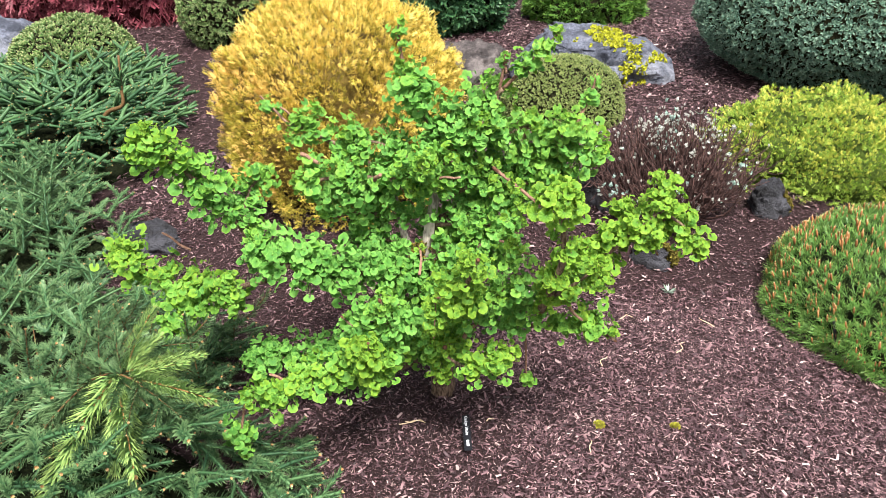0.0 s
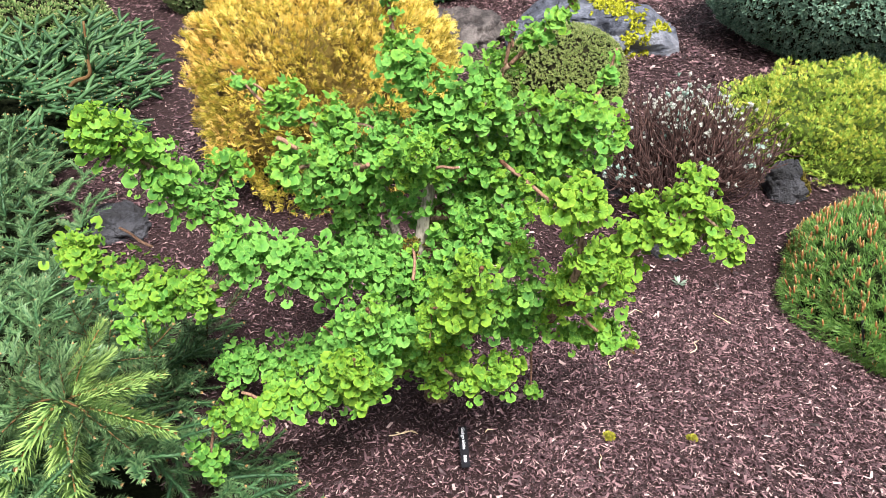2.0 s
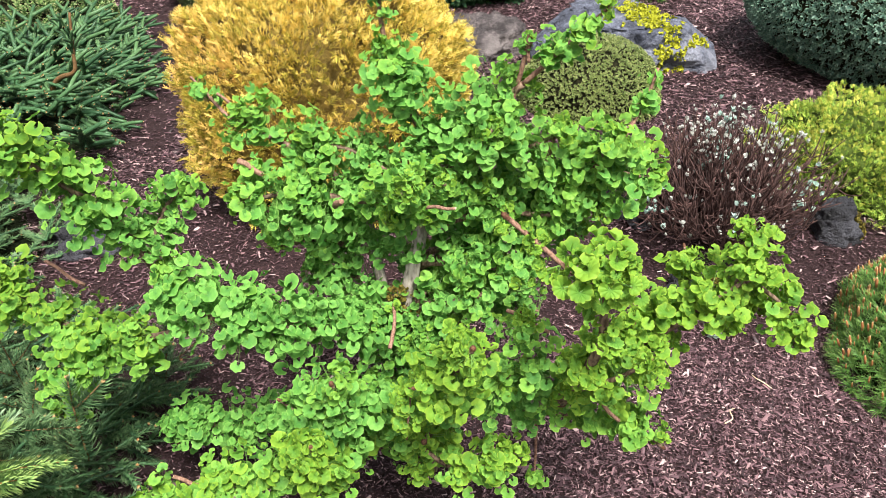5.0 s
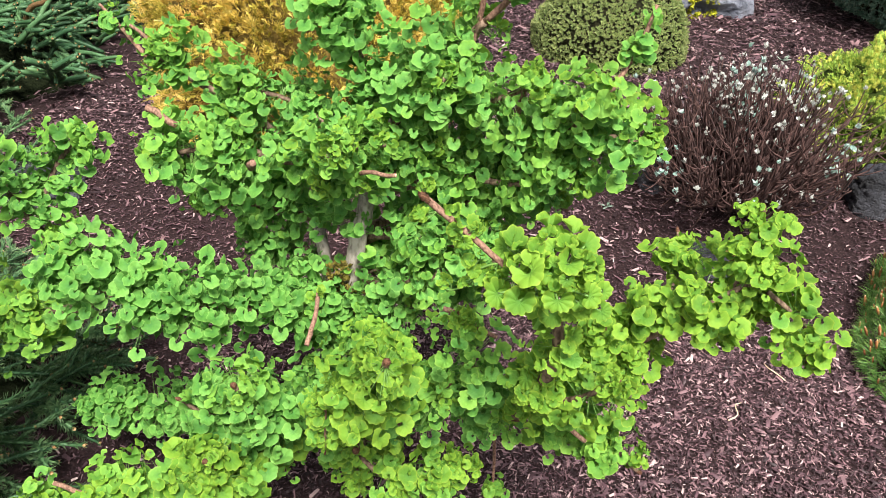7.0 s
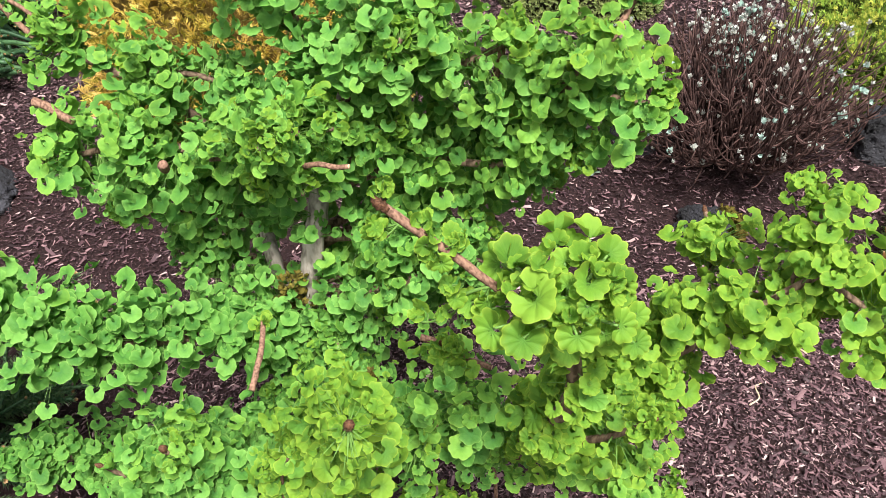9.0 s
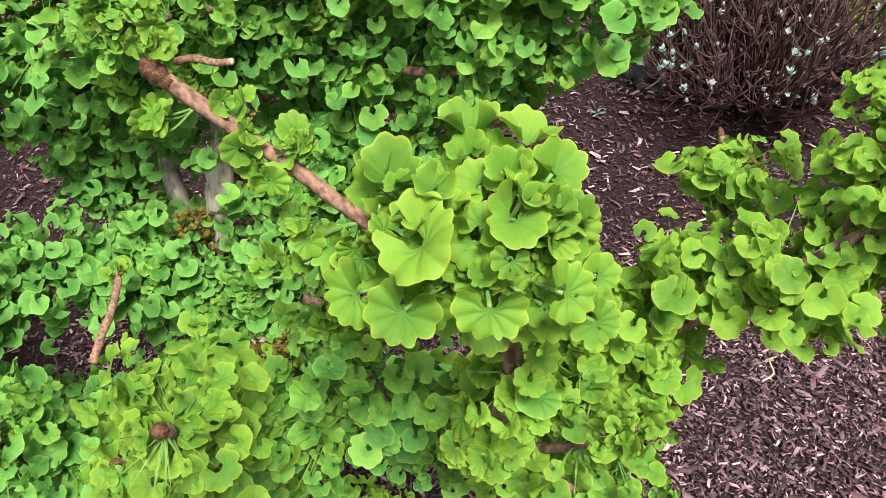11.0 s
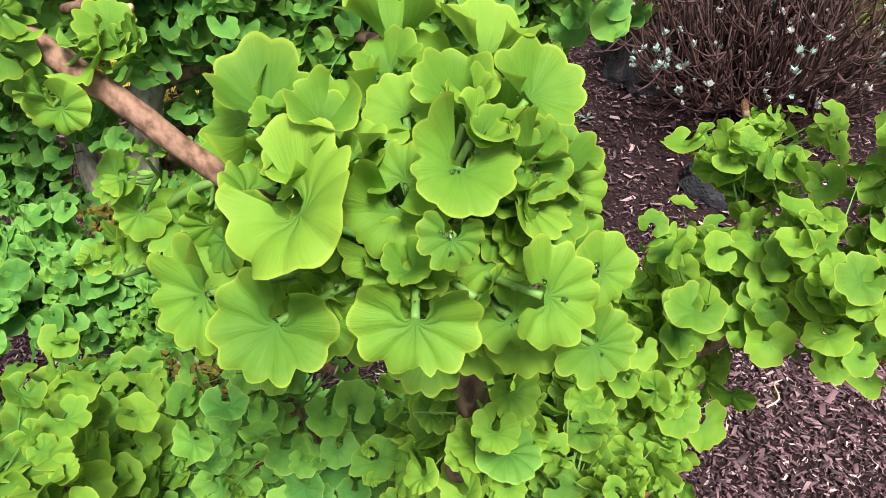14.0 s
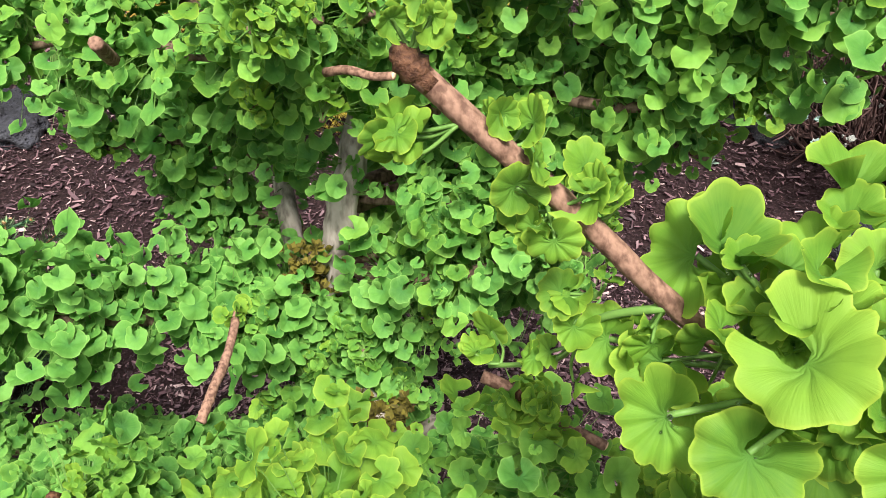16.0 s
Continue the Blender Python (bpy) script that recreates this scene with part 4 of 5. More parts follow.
def stalks(roots, places, width=0.0011):
    """Thin leaf stalks, two crossing faces each."""
    n = len(roots)
    d = unit(places - roots)
    x = unit(np.cross(d, (0.3, 0.2, 1.0))) * width
    y = np.cross(d, x)
    v = np.stack([roots - x, roots + x, places, roots - y, roots + y, places + y * 0.2], 1).reshape(-1, 3)
    f = (np.array([(0, 1, 2), (3, 4, 5)])[None] + 6 * np.arange(n)[:, None, None]).reshape(-1, 3)
    return v, f, np.zeros((len(v), 2))


limb_seed = [400]


def limb(points, r0, r1, start=0.25, sleeve=0.07, density=620, size=0.024, young=0.22, bark=None, own_leaves=0, name="limb", stop=1.0, near=False):
    """A limb with its leaves: each leaf an object where own_leaves, else joined by age."""
    limb_seed[0] += 1
    r = np.random.default_rng(limb_seed[0])
    line = smooth_line(points, 8)
    line[1:-1] += r.normal(size=line[1:-1].shape) * 0.05 * r0
    v, f, u = tube(line, np.linspace(r0, r1, len(line)), 9, 0.03)
    ob = part(name, np_mesh(name, v, f, u, True), bark or (BARK if r0 > 0.0145 else LIMB), ginkgo)
    if density <= 0:
        return ob
    if near:
        e = unit(line[-1] - line[-2])
        knob = np.array([line[-1] - 0.002 * e, line[-1] + 0.003 * e, line[-1] + 0.007 * e, line[-1] + 0.010 * e])
        part("bud", np_mesh("bud", *tube(knob, np.array([0.9, 1.15, 0.95, 0.3]) * r1, 7, 0.08)[:2], smooth=True), BUD, ob, "dark brown scaly bud")
    roots, places, axis, nor, sz, near_tip = clothe(line, start, sleeve, density * (1.0 if own_leaves else 1.95), size, r, stop)
    # some limbs' young value also puts their light or shade into leaf colour
    age = young + 0.14 * r.normal(size=len(places)) + 0.35 * (1 - near_tip) + 0.22 * (places[:, 2] - places[:, 2].mean()) / 0.06 * (young < 0.9) * 0.5
    fresh = age > 0.62
    turn = bases(axis, nor)
    if own_leaves:
        for k in range(len(places)):
            b = turn[k] * sz[k]
            m = Matrix([[*b[i], places[k][i]] for i in range(3)] + [[0, 0, 0, 1]])
            part("leaf", (FINE_LIME if fresh[k] else FINE_LEAF)[int(r.integers(0, len(FINE)))], LIME, ob, at=m)
            part("leaf_stalk", np_mesh("leaf_stalk", *stalks(roots[k:k + 1], places[k:k + 1])[:2]), STALK, ob)
    else:
        for mask, mat in ((fresh, LIME), (~fresh & (age > 0.30), GREEN), (~fresh & (age <= 0.30), LEAF)):
            if mask.any():
                blade = scatter(MIDDLE if near else COARSE, places[mask], turn[mask], sz[mask])
                v, f, u = joined([blade, stalks(roots[mask], places[mask])])
                slots = np.arange(len(f)) >= len(blade[1])
                part("leaves", np_mesh("leaves", v, f, u, True, slots), [mat, STALK], ob, "yellow-green young leaves" if mat is LIME else "", "stuff")
    return ob


def leaf_meshes(shapes, mat):
    out = []
    for v, f, u in shapes:
        me = np_mesh("leaf", v, f, u, True)
        me.materials.append(mat)
        out.append(me)
    return out


FINE_LEAF, FINE_LIME, FUNNEL_LIME = leaf_meshes(FINE, GREEN), leaf_meshes(FINE, LIME), leaf_meshes(FUNNEL, LIME)

# trunk and leaders
trunk = limb([(0.02, 2.30, -0.02), (0.015, 2.28, 0.12), (-0.01, 2.25, 0.32), (-0.032, 2.21, 0.48), (-0.038, 2.20, 0.56)], 0.045, 0.026, density=0, name="trunk", bark=LIMB)
limb([(-0.028, 2.215, 0.47), (-0.032, 2.195, 0.57), (-0.012, 2.19, 0.67), (0.008, 2.215, 0.77), (0.036, 2.24, 0.88), (0.054, 2.24, 0.95)], 0.021, 0.014, 0.5, 0.075, 420)
limb([(-0.034, 2.22, 0.48), (-0.062, 2.20, 0.57), (-0.086, 2.23, 0.66), (-0.115, 2.28, 0.76), (-0.15, 2.30, 0.86)], 0.015, 0.010, 0.5, 0.07, 420)
limb([(0.05, 2.24, 0.94), (0.0, 2.27, 1.03), (-0.045, 2.29, 1.12), (-0.07, 2.31, 1.19)], 0.012, 0.007, 0.05, 0.072, 1000, 0.025, 0.12)
limb([(-0.07, 2.31, 1.19), (-0.08, 2.315, 1.25), (-0.078, 2.32, 1.31)], 0.006, 0.003, 0.2, 0.03, 260, 0.018, bark=TWIG)
limb([(0.054, 2.24, 0.94), (0.11, 2.23, 1.02), (0.17, 2.22, 1.08), (0.22, 2.19, 1.14)], 0.011, 0.007, 0.15, 0.085, 950, 0.025, 0.15)
limb([(0.22, 2.19, 1.14), (0.29, 2.16, 1.22), (0.37, 2.13, 1.31)], 0.006, 0.0035, 0.05, 0.036, 420, 0.021, 0.4, bark=TWIG)
limb([(0.20, 2.20, 1.10), (0.215, 2.19, 1.17), (0.225, 2.18, 1.24)], 0.005, 0.004, 0.6, 0.025, 260, 0.016, bark=TWIG)
# upper right
limb([(0.01, 2.23, 0.82), (0.14, 2.26, 0.85), (0.29, 2.26, 0.90), (0.42, 2.22, 0.94), (0.53, 2.20, 0.93)], 0.012, 0.005, 0.25, 0.10, 800, 0.026)
limb([(0.34, 2.25, 0.91), (0.39, 2.16, 1.00), (0.43, 2.17, 1.06)], 0.008, 0.005, 0.1, 0.075, 860, 0.025, 0.38)
limb([(0.43, 2.17, 1.04), (0.47, 2.20, 1.11), (0.49, 2.22, 1.17)], 0.005, 0.003, 0.3, 0.03, 260, 0.018, bark=TWIG)
limb([(0.02, 2.24, 0.90), (0.12, 2.21, 0.97), (0.22, 2.19, 1.00), (0.32, 2.20, 1.04)], 0.009, 0.004, 0.2, 0.085, 860, 0.024, 0.32)
limb([(-0.02, 2.22, 0.70), (0.12, 2.30, 0.74), (0.26, 2.34, 0.80), (0.40, 2.32, 0.84)], 0.010, 0.004, 0.15, 0.10, 720, 0.026)
limb([(-0.02, 2.22, 0.62), (0.08, 2.32, 0.62), (0.20, 2.36, 0.64)], 0.009, 0.004, 0.15, 0.10, 640, 0.026)
# upper left
limb([(-0.12, 2.29, 0.80), (-0.22, 2.31, 0.90), (-0.34, 2.33, 0.96), (-0.44, 2.36, 1.00)], 0.010, 0.005, 0.1, 0.075, 680, 0.024)
limb([(-0.44, 2.36, 0.99), (-0.50, 2.38, 1.05), (-0.53, 2.39, 1.08)], 0.005, 0.003, 0.3, 0.03, 280, 0.018, bark=TWIG)
limb([(-0.05, 2.22, 0.82), (-0.16, 2.22, 0.86), (-0.28, 2.22, 0.87), (-0.42, 2.22, 0.84)], 0.010, 0.004, 0.1, 0.085, 780, 0.025)
limb([(-0.10, 2.27, 0.70), (-0.24, 2.28, 0.72), (-0.36, 2.27, 0.70)], 0.009, 0.004, 0.15, 0.07, 560, 0.024)
limb([(-0.02, 2.23, 0.86), (-0.02, 2.15, 0.92), (0.02, 2.10, 0.95)], 0.008, 0.004, 0.2, 0.08, 640, 0.024)
# long left limb that rises at its end
limb([(-0.04, 2.19, 0.56), (-0.20, 2.07, 0.62), (-0.40, 2.01, 0.67), (-0.54, 2.05, 0.76)], 0.013, 0.008, 0.06, 0.088, 1150, 0.026, -0.05)
limb([(-0.54, 2.05, 0.76), (-0.60, 2.05, 0.88), (-0.68, 1.99, 1.00), (-0.76, 1.94, 1.12)], 0.008, 0.004, 0.05, 0.072, 760, 0.026, 0.42)
limb([(-0.55, 2.06, 0.79), (-0.53, 2.13, 0.87), (-0.46, 2.16, 0.93)], 0.006, 0.003, 0.1, 0.055, 560, 0.023)
limb([(-0.50, 2.06, 0.60), (-0.70, 2.09, 0.55), (-0.86, 2.14, 0.58), (-1.00, 2.17, 0.66)], 0.009, 0.004, 0.15, 0.085, 760, 0.026, 0.6)
limb([(-0.72, 2.09, 0.55), (-0.77, 2.02, 0.47), (-0.80, 1.98, 0.40)], 0.005, 0.002, 0.2, 0.07, 760, 0.025, 0.45)
# low left limbs; the first's mature green also stands for the shade there
limb([(0.0, 2.26, 0.24), (-0.22, 2.17, 0.27), (-0.44, 2.12, 0.28), (-0.64, 2.12, 0.26)], 0.013, 0.005, 0.2, 0.072, 980, 0.024, -0.2)
limb([(0.0, 2.24, 0.22), (-0.10, 2.00, 0.32), (-0.24, 1.83, 0.42), (-0.41, 1.76, 0.42), (-0.53, 1.73, 0.38)], 0.014, 0.005, 0.40, 0.065, 820, 0.024, 0.5)
limb([(-0.52, 1.73, 0.38), (-0.535, 1.72, 0.30), (-0.53, 1.71, 0.22)], 0.004, 0.002, 0.35, 0.05, 480, 0.024, 0.2, TWIG)
# front limbs
limb([(-0.02, 2.08, 0.38), (-0.08, 1.95, 0.46), (-0.12, 1.86, 0.56), (-0.13, 1.81, 0.67)], 0.011, 0.005, 0.3, 0.085, 800, 0.025, 0.05, near=True)
limb([(-0.024, 1.858, 0.722), (-0.021, 1.875, 0.733), (-0.020, 1.912, 0.744), (-0.024, 1.95, 0.756)], 0.0042, 0.0036, 0.9, 0.02, 420, 0.017, 0.7, TWIG, near=True)
limb([(0.02, 2.08, 0.42), (0.06, 1.92, 0.56), (0.10, 1.79, 0.72), (0.13, 1.69, 0.85)], 0.012, 0.005, 0.25, 0.07, 500, 0.024, 0.7, near=True)
limb([(0.01, 2.20, 0.28), (0.05, 1.98, 0.42), (0.04, 1.88, 0.47)], 0.012, 0.006, 0.4, 0.08, 640, 0.024, 0.6, near=True)
limb([(0.09, 1.84, 0.66), (0.06, 1.80, 0.68), (0.03, 1.77, 0.70)], 0.005, 0.003, 0.2, 0.06, 520, 0.024, 0.7, near=True)
limb([(0.08, 1.95, 0.52), (0.16, 1.88, 0.60), (0.20, 1.84, 0.68)], 0.007, 0.004, 0.2, 0.07, 560, 0.024, 0.25, near=True)
limb([(-0.10, 1.92, 0.50), (-0.20, 1.86, 0.55), (-0.24, 1.84, 0.60)], 0.006, 0.003, 0.2, 0.07, 560, 0.025, 0.0, near=True)
limb([(-0.01, 2.12, 0.34), (0.02, 1.98, 0.36), (0.03, 1.90, 0.33)], 0.006, 0.003, 0.3, 0.07, 620, 0.024, 0.5)
limb([(-0.03, 2.06, 0.40), (-0.09, 1.95, 0.42), (-0.12, 1.87, 0.40)], 0.006, 0.003, 0.3, 0.07, 560, 0.024, 0.5)
# right limbs; the outer arm's lime is young growth with its light put in
limb([(0.01, 2.26, 0.30), (0.14, 2.12, 0.42), (0.25, 1.99, 0.50), (0.31, 1.87, 0.60)], 0.018, 0.013, 0.35, 0.06, 480, 0.024, 0.2, near=True)
limb([(0.24, 1.99, 0.50), (0.26, 1.92, 0.58), (0.25, 1.86, 0.66), (0.215, 1.81, 0.84)], 0.009, 0.003, 0.3, 0.055, 480, 0.022, 0.3, near=True)
limb([(0.31, 1.90, 0.60), (0.42, 1.88, 0.71), (0.52, 1.86, 0.81), (0.63, 1.85, 0.92)], 0.009, 0.004, 0.10, 0.066, 720, 0.023, 0.97, near=True)
limb([(0.48, 1.90, 0.77), (0.55, 1.98, 0.82), (0.55, 2.04, 0.86)], 0.005, 0.003, 0.05, 0.05, 700, 0.022, 0.97, near=True)
limb([(0.55, 1.87, 0.84), (0.66, 1.91, 0.85), (0.68, 1.93, 0.78)], 0.005, 0.003, 0.1, 0.05, 640, 0.022, 0.97, near=True)
limb([(0.59, 1.86, 0.87), (0.625, 1.90, 0.93), (0.63, 1.93, 0.97)], 0.004, 0.003, 0.2, 0.045, 560, 0.02, 0.97, near=True)
limb([(0.24, 2.00, 0.46), (0.36, 1.93, 0.51), (0.45, 1.88, 0.54), (0.52, 1.86, 0.50)], 0.008, 0.004, 0.45, 0.055, 760, 0.024, 0.45, near=True)
limb([(0.28, 1.98, 0.46), (0.285, 1.98, 0.36), (0.287, 1.98, 0.25)], 0.004, 0.002, 0.8, 0.045, 700, 0.024, 0.3, TWIG)
limb([(-0.02, 2.02, 0.40), (0.03, 1.92, 0.42), (0.10, 1.88, 0.40), (0.17, 1.88, 0.41), (0.25, 1.90, 0.44)], 0.006, 0.003, 0.15, 0.055, 620, 0.024, 0.65, near=True)
limb([(0.33, 1.83, 0.66), (0.39, 1.77, 0.74), (0.43, 1.74, 0.80)], 0.006, 0.003, 0.2, 0.05, 520, 0.021, 0.85, near=True)
limb([(0.64, 1.86, 0.88), (0.70, 1.85, 0.83), (0.72, 1.84, 0.75)], 0.004, 0.002, 0.2, 0.045, 420, 0.022, 0.8, near=True)
limb([(0.52, 1.87, 0.82), (0.565, 1.865, 0.845), (0.595, 1.875, 0.80), (0.618, 1.88, 0.765)], 0.005, 0.003, 0.2, 0.05, 640, 0.023, 0.97, near=True)
limb([(0.02, 2.23, 0.78), (0.16, 2.22, 0.84), (0.30, 2.20, 0.845), (0.42, 2.20, 0.88)], 0.008, 0.004, 0.25, 0.07, 620, 0.025, 0.35)
# young shoots that close the gap between the reaching limb and the long one
for a, b, c in (((0.33, 1.88, 0.62), (0.38, 1.87, 0.70), (0.424, 1.86, 0.79)), ((0.32, 1.88, 0.60), (0.335, 1.86, 0.66), (0.345, 1.84, 0.72)), ((0.40, 1.88, 0.68), (0.44, 1.86, 0.70), (0.475, 1.835, 0.725))):
    limb([a, b, c], 0.006, 0.003, 0.2, 0.055, 760, 0.023, 0.8, near=True)
# upright shoot on the low front limb
limb([(-0.15, 1.86, 0.39), (-0.165, 1.79, 0.47), (-0.160, 1.73, 0.585)], 0.008, 0.005, 0.2, 0.065, 860, 0.025, 0.75, near=True)
# behind the trunk, seen between the front limbs
limb([(-0.01, 2.24, 0.60), (0.14, 2.30, 0.56), (0.30, 2.28, 0.54)], 0.008, 0.003, 0.15, 0.085, 760, 0.024, 0.0)
limb([(0.0, 2.22, 0.70), (0.14, 2.19, 0.72), (0.27, 2.15, 0.70)], 0.008, 0.003, 0.2, 0.075, 760, 0.024, 0.05)
limb([(-0.11, 2.29, 0.76), (-0.25, 2.30, 0.80), (-0.40, 2.29, 0.78)], 0.008, 0.003, 0.15, 0.080, 760, 0.024, 0.1)
limb([(-0.02, 2.25, 0.88), (-0.14, 2.28, 0.95), (-0.27, 2.28, 0.97)], 0.007, 0.003, 0.2, 0.070, 760, 0.024, 0.2)
limb([(0.06, 2.23, 0.95), (0.13, 2.18, 1.00), (0.16, 2.14, 1.06)], 0.006, 0.003, 0.2, 0.070, 760, 0.024, 0.2)
limb([(-0.02, 2.21, 0.60), (0.10, 2.16, 0.64), (0.20, 2.18, 0.67), (0.28, 2.22, 0.72)], 0.009, 0.004, 0.2, 0.085, 620, 0.025)
limb([(0.0, 2.23, 0.68), (0.14, 2.26, 0.74), (0.30, 2.28, 0.78), (0.40, 2.30, 0.74)], 0.009, 0.004, 0.2, 0.08, 560, 0.025)
limb([(0.02, 2.24, 0.84), (0.08, 2.22, 0.885), (0.15, 2.17, 0.93)], 0.006, 0.003, 0.2, 0.07, 760, 0.024, 0.25)
# the limb that reaches towards the path: leaves of their own
head_limb = limb([(0.31, 1.87, 0.60), (0.33, 1.81, 0.70), (0.35, 1.76, 0.82), (0.340, 1.735, 0.91), (0.3271, 1.7063, 0.9781)], 0.013, 0.005, 0.1, 0.05, 460, 0.023, 0.9, own_leaves=1, stop=0.86)
near_twig = limb([(0.3271, 1.7063, 0.9781), (0.290, 1.716, 0.979), (0.2625, 1.718, 0.998), (0.228, 1.721, 1.028), (0.173, 1.724, 1.074)], 0.0038, 0.0043, density=0, bark=TWIG)
core = np.array([0.3271, 1.7063, 0.9781])
hero_count = [0]
dew_places = []


def hero_leaf(at, axis, normal, size, root=None, parent=None, width=0.0016):
    """One leaf of the head, with its stalk from the shoot."""
    hero_count[0] += 1
    b = bases(np.array([axis]), np.array([normal]))[0] * (0.80 if normal[2] > 0.84 else 0.93) * size
    m = Matrix([[*b[i], at[i]] for i in range(3)] + [[0, 0, 0, 1]])
    pool = FUNNEL_LIME if normal[2] > 0.84 and not parent else FINE_LIME
    leaf = part("leaf", pool[(hero_count[0] * 5) % len(pool)], LIME, parent or head_limb, at=m)
    if root is None:
        dew_places.append((at, axis, normal))
    root = core if root is None else root
    way = np.array(at) - np.array(normal) * 0.0012
    line = smooth_line([root, 0.5 * (root + way) - np.array(normal) * 0.003, way], 4)
    part("leaf_stalk", np_mesh("leaf_stalk", *tube(line, np.linspace(width, width * 0.8, len(line)), 6)[:2], smooth=True), STALK, parent or head_limb)
    return leaf


hero_leaf((0.3305, 1.6623, 0.9882), (0.02, -0.49, -0.87), (0.04, -0.87, 0.50), 0.0194)
hero_leaf((0.2980, 1.6806, 1.0089), (0.57, -0.82, 0.09), (-0.54, -0.29, 0.79), 0.0243)
hero_leaf((0.2887, 1.6739, 0.9740), (-0.35, -0.51, -0.79), (0.00, -0.84, 0.55), 0.0208)
hero_leaf((0.2641, 1.6860, 0.9738), (-0.91, -0.04, -0.42), (-0.21, -0.83, 0.52), 0.0205)
hero_leaf((0.3224, 1.6963, 0.9999), (-0.11, -0.61, -0.78), (0.03, -0.79, 0.61), 0.0187)
hero_leaf((0.3410, 1.6905, 1.0185), (-0.21, -0.79, -0.58), (0.09, -0.61, 0.79), 0.0170)
hero_leaf((0.3398, 1.6756, 1.0065), (-0.06, -0.47, -0.88), (0.02, -0.88, 0.47), 0.0106)
hero_leaf((0.3656, 1.6736, 0.9879), (0.97, 0.16, -0.19), (0.24, -0.78, 0.58), 0.0173)
hero_leaf((0.3694, 1.7050, 1.0100), (0.19, 0.88, 0.43), (0.13, -0.46, 0.88), 0.0153)
hero_leaf((0.3730, 1.7081, 1.0012), (0.82, -0.17, -0.55), (0.18, -0.83, 0.52), 0.0158)
hero_leaf((0.3609, 1.7224, 1.0239), (0.61, 0.79, 0.05), (0.47, -0.41, 0.78), 0.0173)
hero_leaf((0.3480, 1.7396, 1.0287), (0.01, 1.00, 0.04), (0.07, -0.04, 1.00), 0.0200)
hero_leaf((0.3191, 1.7429, 1.0304), (-0.04, 1.00, -0.05), (-0.00, 0.05, 1.00), 0.0220)
hero_leaf((0.3180, 1.7343, 1.0260), (-0.34, 0.88, 0.34), (-0.16, -0.41, 0.90), 0.0142)
hero_leaf((0.3243, 1.7166, 1.0203), (-0.52, 0.69, 0.50), (-0.10, -0.63, 0.77), 0.0135)
hero_leaf((0.3389, 1.7173, 1.0240), (-0.12, 0.92, 0.38), (-0.03, -0.38, 0.92), 0.0159)
hero_leaf((0.3094, 1.7272, 1.0163), (-0.70, 0.71, -0.09), (-0.54, -0.43, 0.72), 0.0186)
hero_leaf((0.2793, 1.7247, 1.0149), (0.02, 0.98, 0.21), (0.06, -0.21, 0.98), 0.0204)
hero_leaf((0.2714, 1.7309, 1.0087), (-0.83, 0.49, -0.26), (-0.54, -0.62, 0.56), 0.0239)
hero_leaf((0.3628, 1.6896, 0.9567), (-0.14, -0.61, -0.78), (0.03, -0.79, 0.61), 0.0149)
hero_leaf((0.3667, 1.7067, 0.9942), (0.37, -0.56, -0.74), (0.03, -0.79, 0.61), 0.0136)
hero_leaf((0.3032, 1.7229, 0.9970), (-0.94, 0.33, -0.08), (-0.31, -0.72, 0.62), 0.0166)
hero_leaf((0.3301, 1.7392, 1.0197), (0.39, 0.87, 0.29), (0.27, -0.41, 0.87), 0.0164)
hero_leaf((0.3522, 1.7262, 1.0110), (0.79, 0.59, 0.16), (0.32, -0.63, 0.71), 0.0178)
hero_leaf((0.2960, 1.6993, 0.9756), (-0.84, -0.20, -0.50), (-0.11, -0.84, 0.53), 0.0153)
hero_leaf((0.3510, 1.7036, 0.9427), (0.37, -0.56, -0.74), (0.03, -0.79, 0.61), 0.0167)
hero_leaf((0.3104, 1.7139, 0.9393), (-0.31, -0.59, -0.74), (0.03, -0.79, 0.61), 0.0182)
hero_leaf((0.3763, 1.7034, 0.9822), (0.93, -0.03, -0.37), (0.20, -0.81, 0.56), 0.0156)
hero_leaf((0.2656, 1.7154, 0.9713), (-0.95, 0.06, -0.29), (-0.22, -0.80, 0.55), 0.0183)
hero_leaf((0.3309, 1.7112, 0.9304), (0.03, -0.61, -0.79), (0.03, -0.79, 0.61), 0.0186)
hero_leaf((0.3004, 1.7153, 0.9931), (-0.84, 0.54, -0.07), (-0.45, -0.60, 0.66), 0.0145)
hero_leaf((0.3510, 1.6994, 0.9929), (0.89, 0.45, 0.11), (0.27, -0.70, 0.66), 0.0128)
hero_leaf((0.3130, 1.7211, 1.0026), (-0.47, 0.83, 0.29), (-0.23, -0.43, 0.87), 0.0144)
hero_leaf((0.3571, 1.6846, 0.9698), (0.78, -0.36, -0.51), (0.03, -0.79, 0.61), 0.0138)
hero_leaf((0.2986, 1.6882, 0.9639), (-0.48, -0.48, -0.74), (-0.01, -0.84, 0.55), 0.0152)
hero_leaf((0.3846, 1.6960, 0.9794), (0.93, 0.31, -0.21), (0.37, -0.73, 0.58), 0.0139)
hero_leaf((0.3381, 1.7204, 1.0098), (0.09, 0.97, 0.20), (0.12, -0.21, 0.97), 0.0158)
hero_leaf((0.2863, 1.7282, 1.0040), (-0.62, 0.78, -0.01), (-0.48, -0.38, 0.79), 0.0166)
hero_leaf((0.2459, 1.7229, 0.9722), (-0.94, 0.18, -0.28), (-0.31, -0.78, 0.55), 0.0157)
hero_leaf((0.3845, 1.6861, 0.9575), (0.66, -0.44, -0.60), (0.03, -0.79, 0.61), 0.0152)


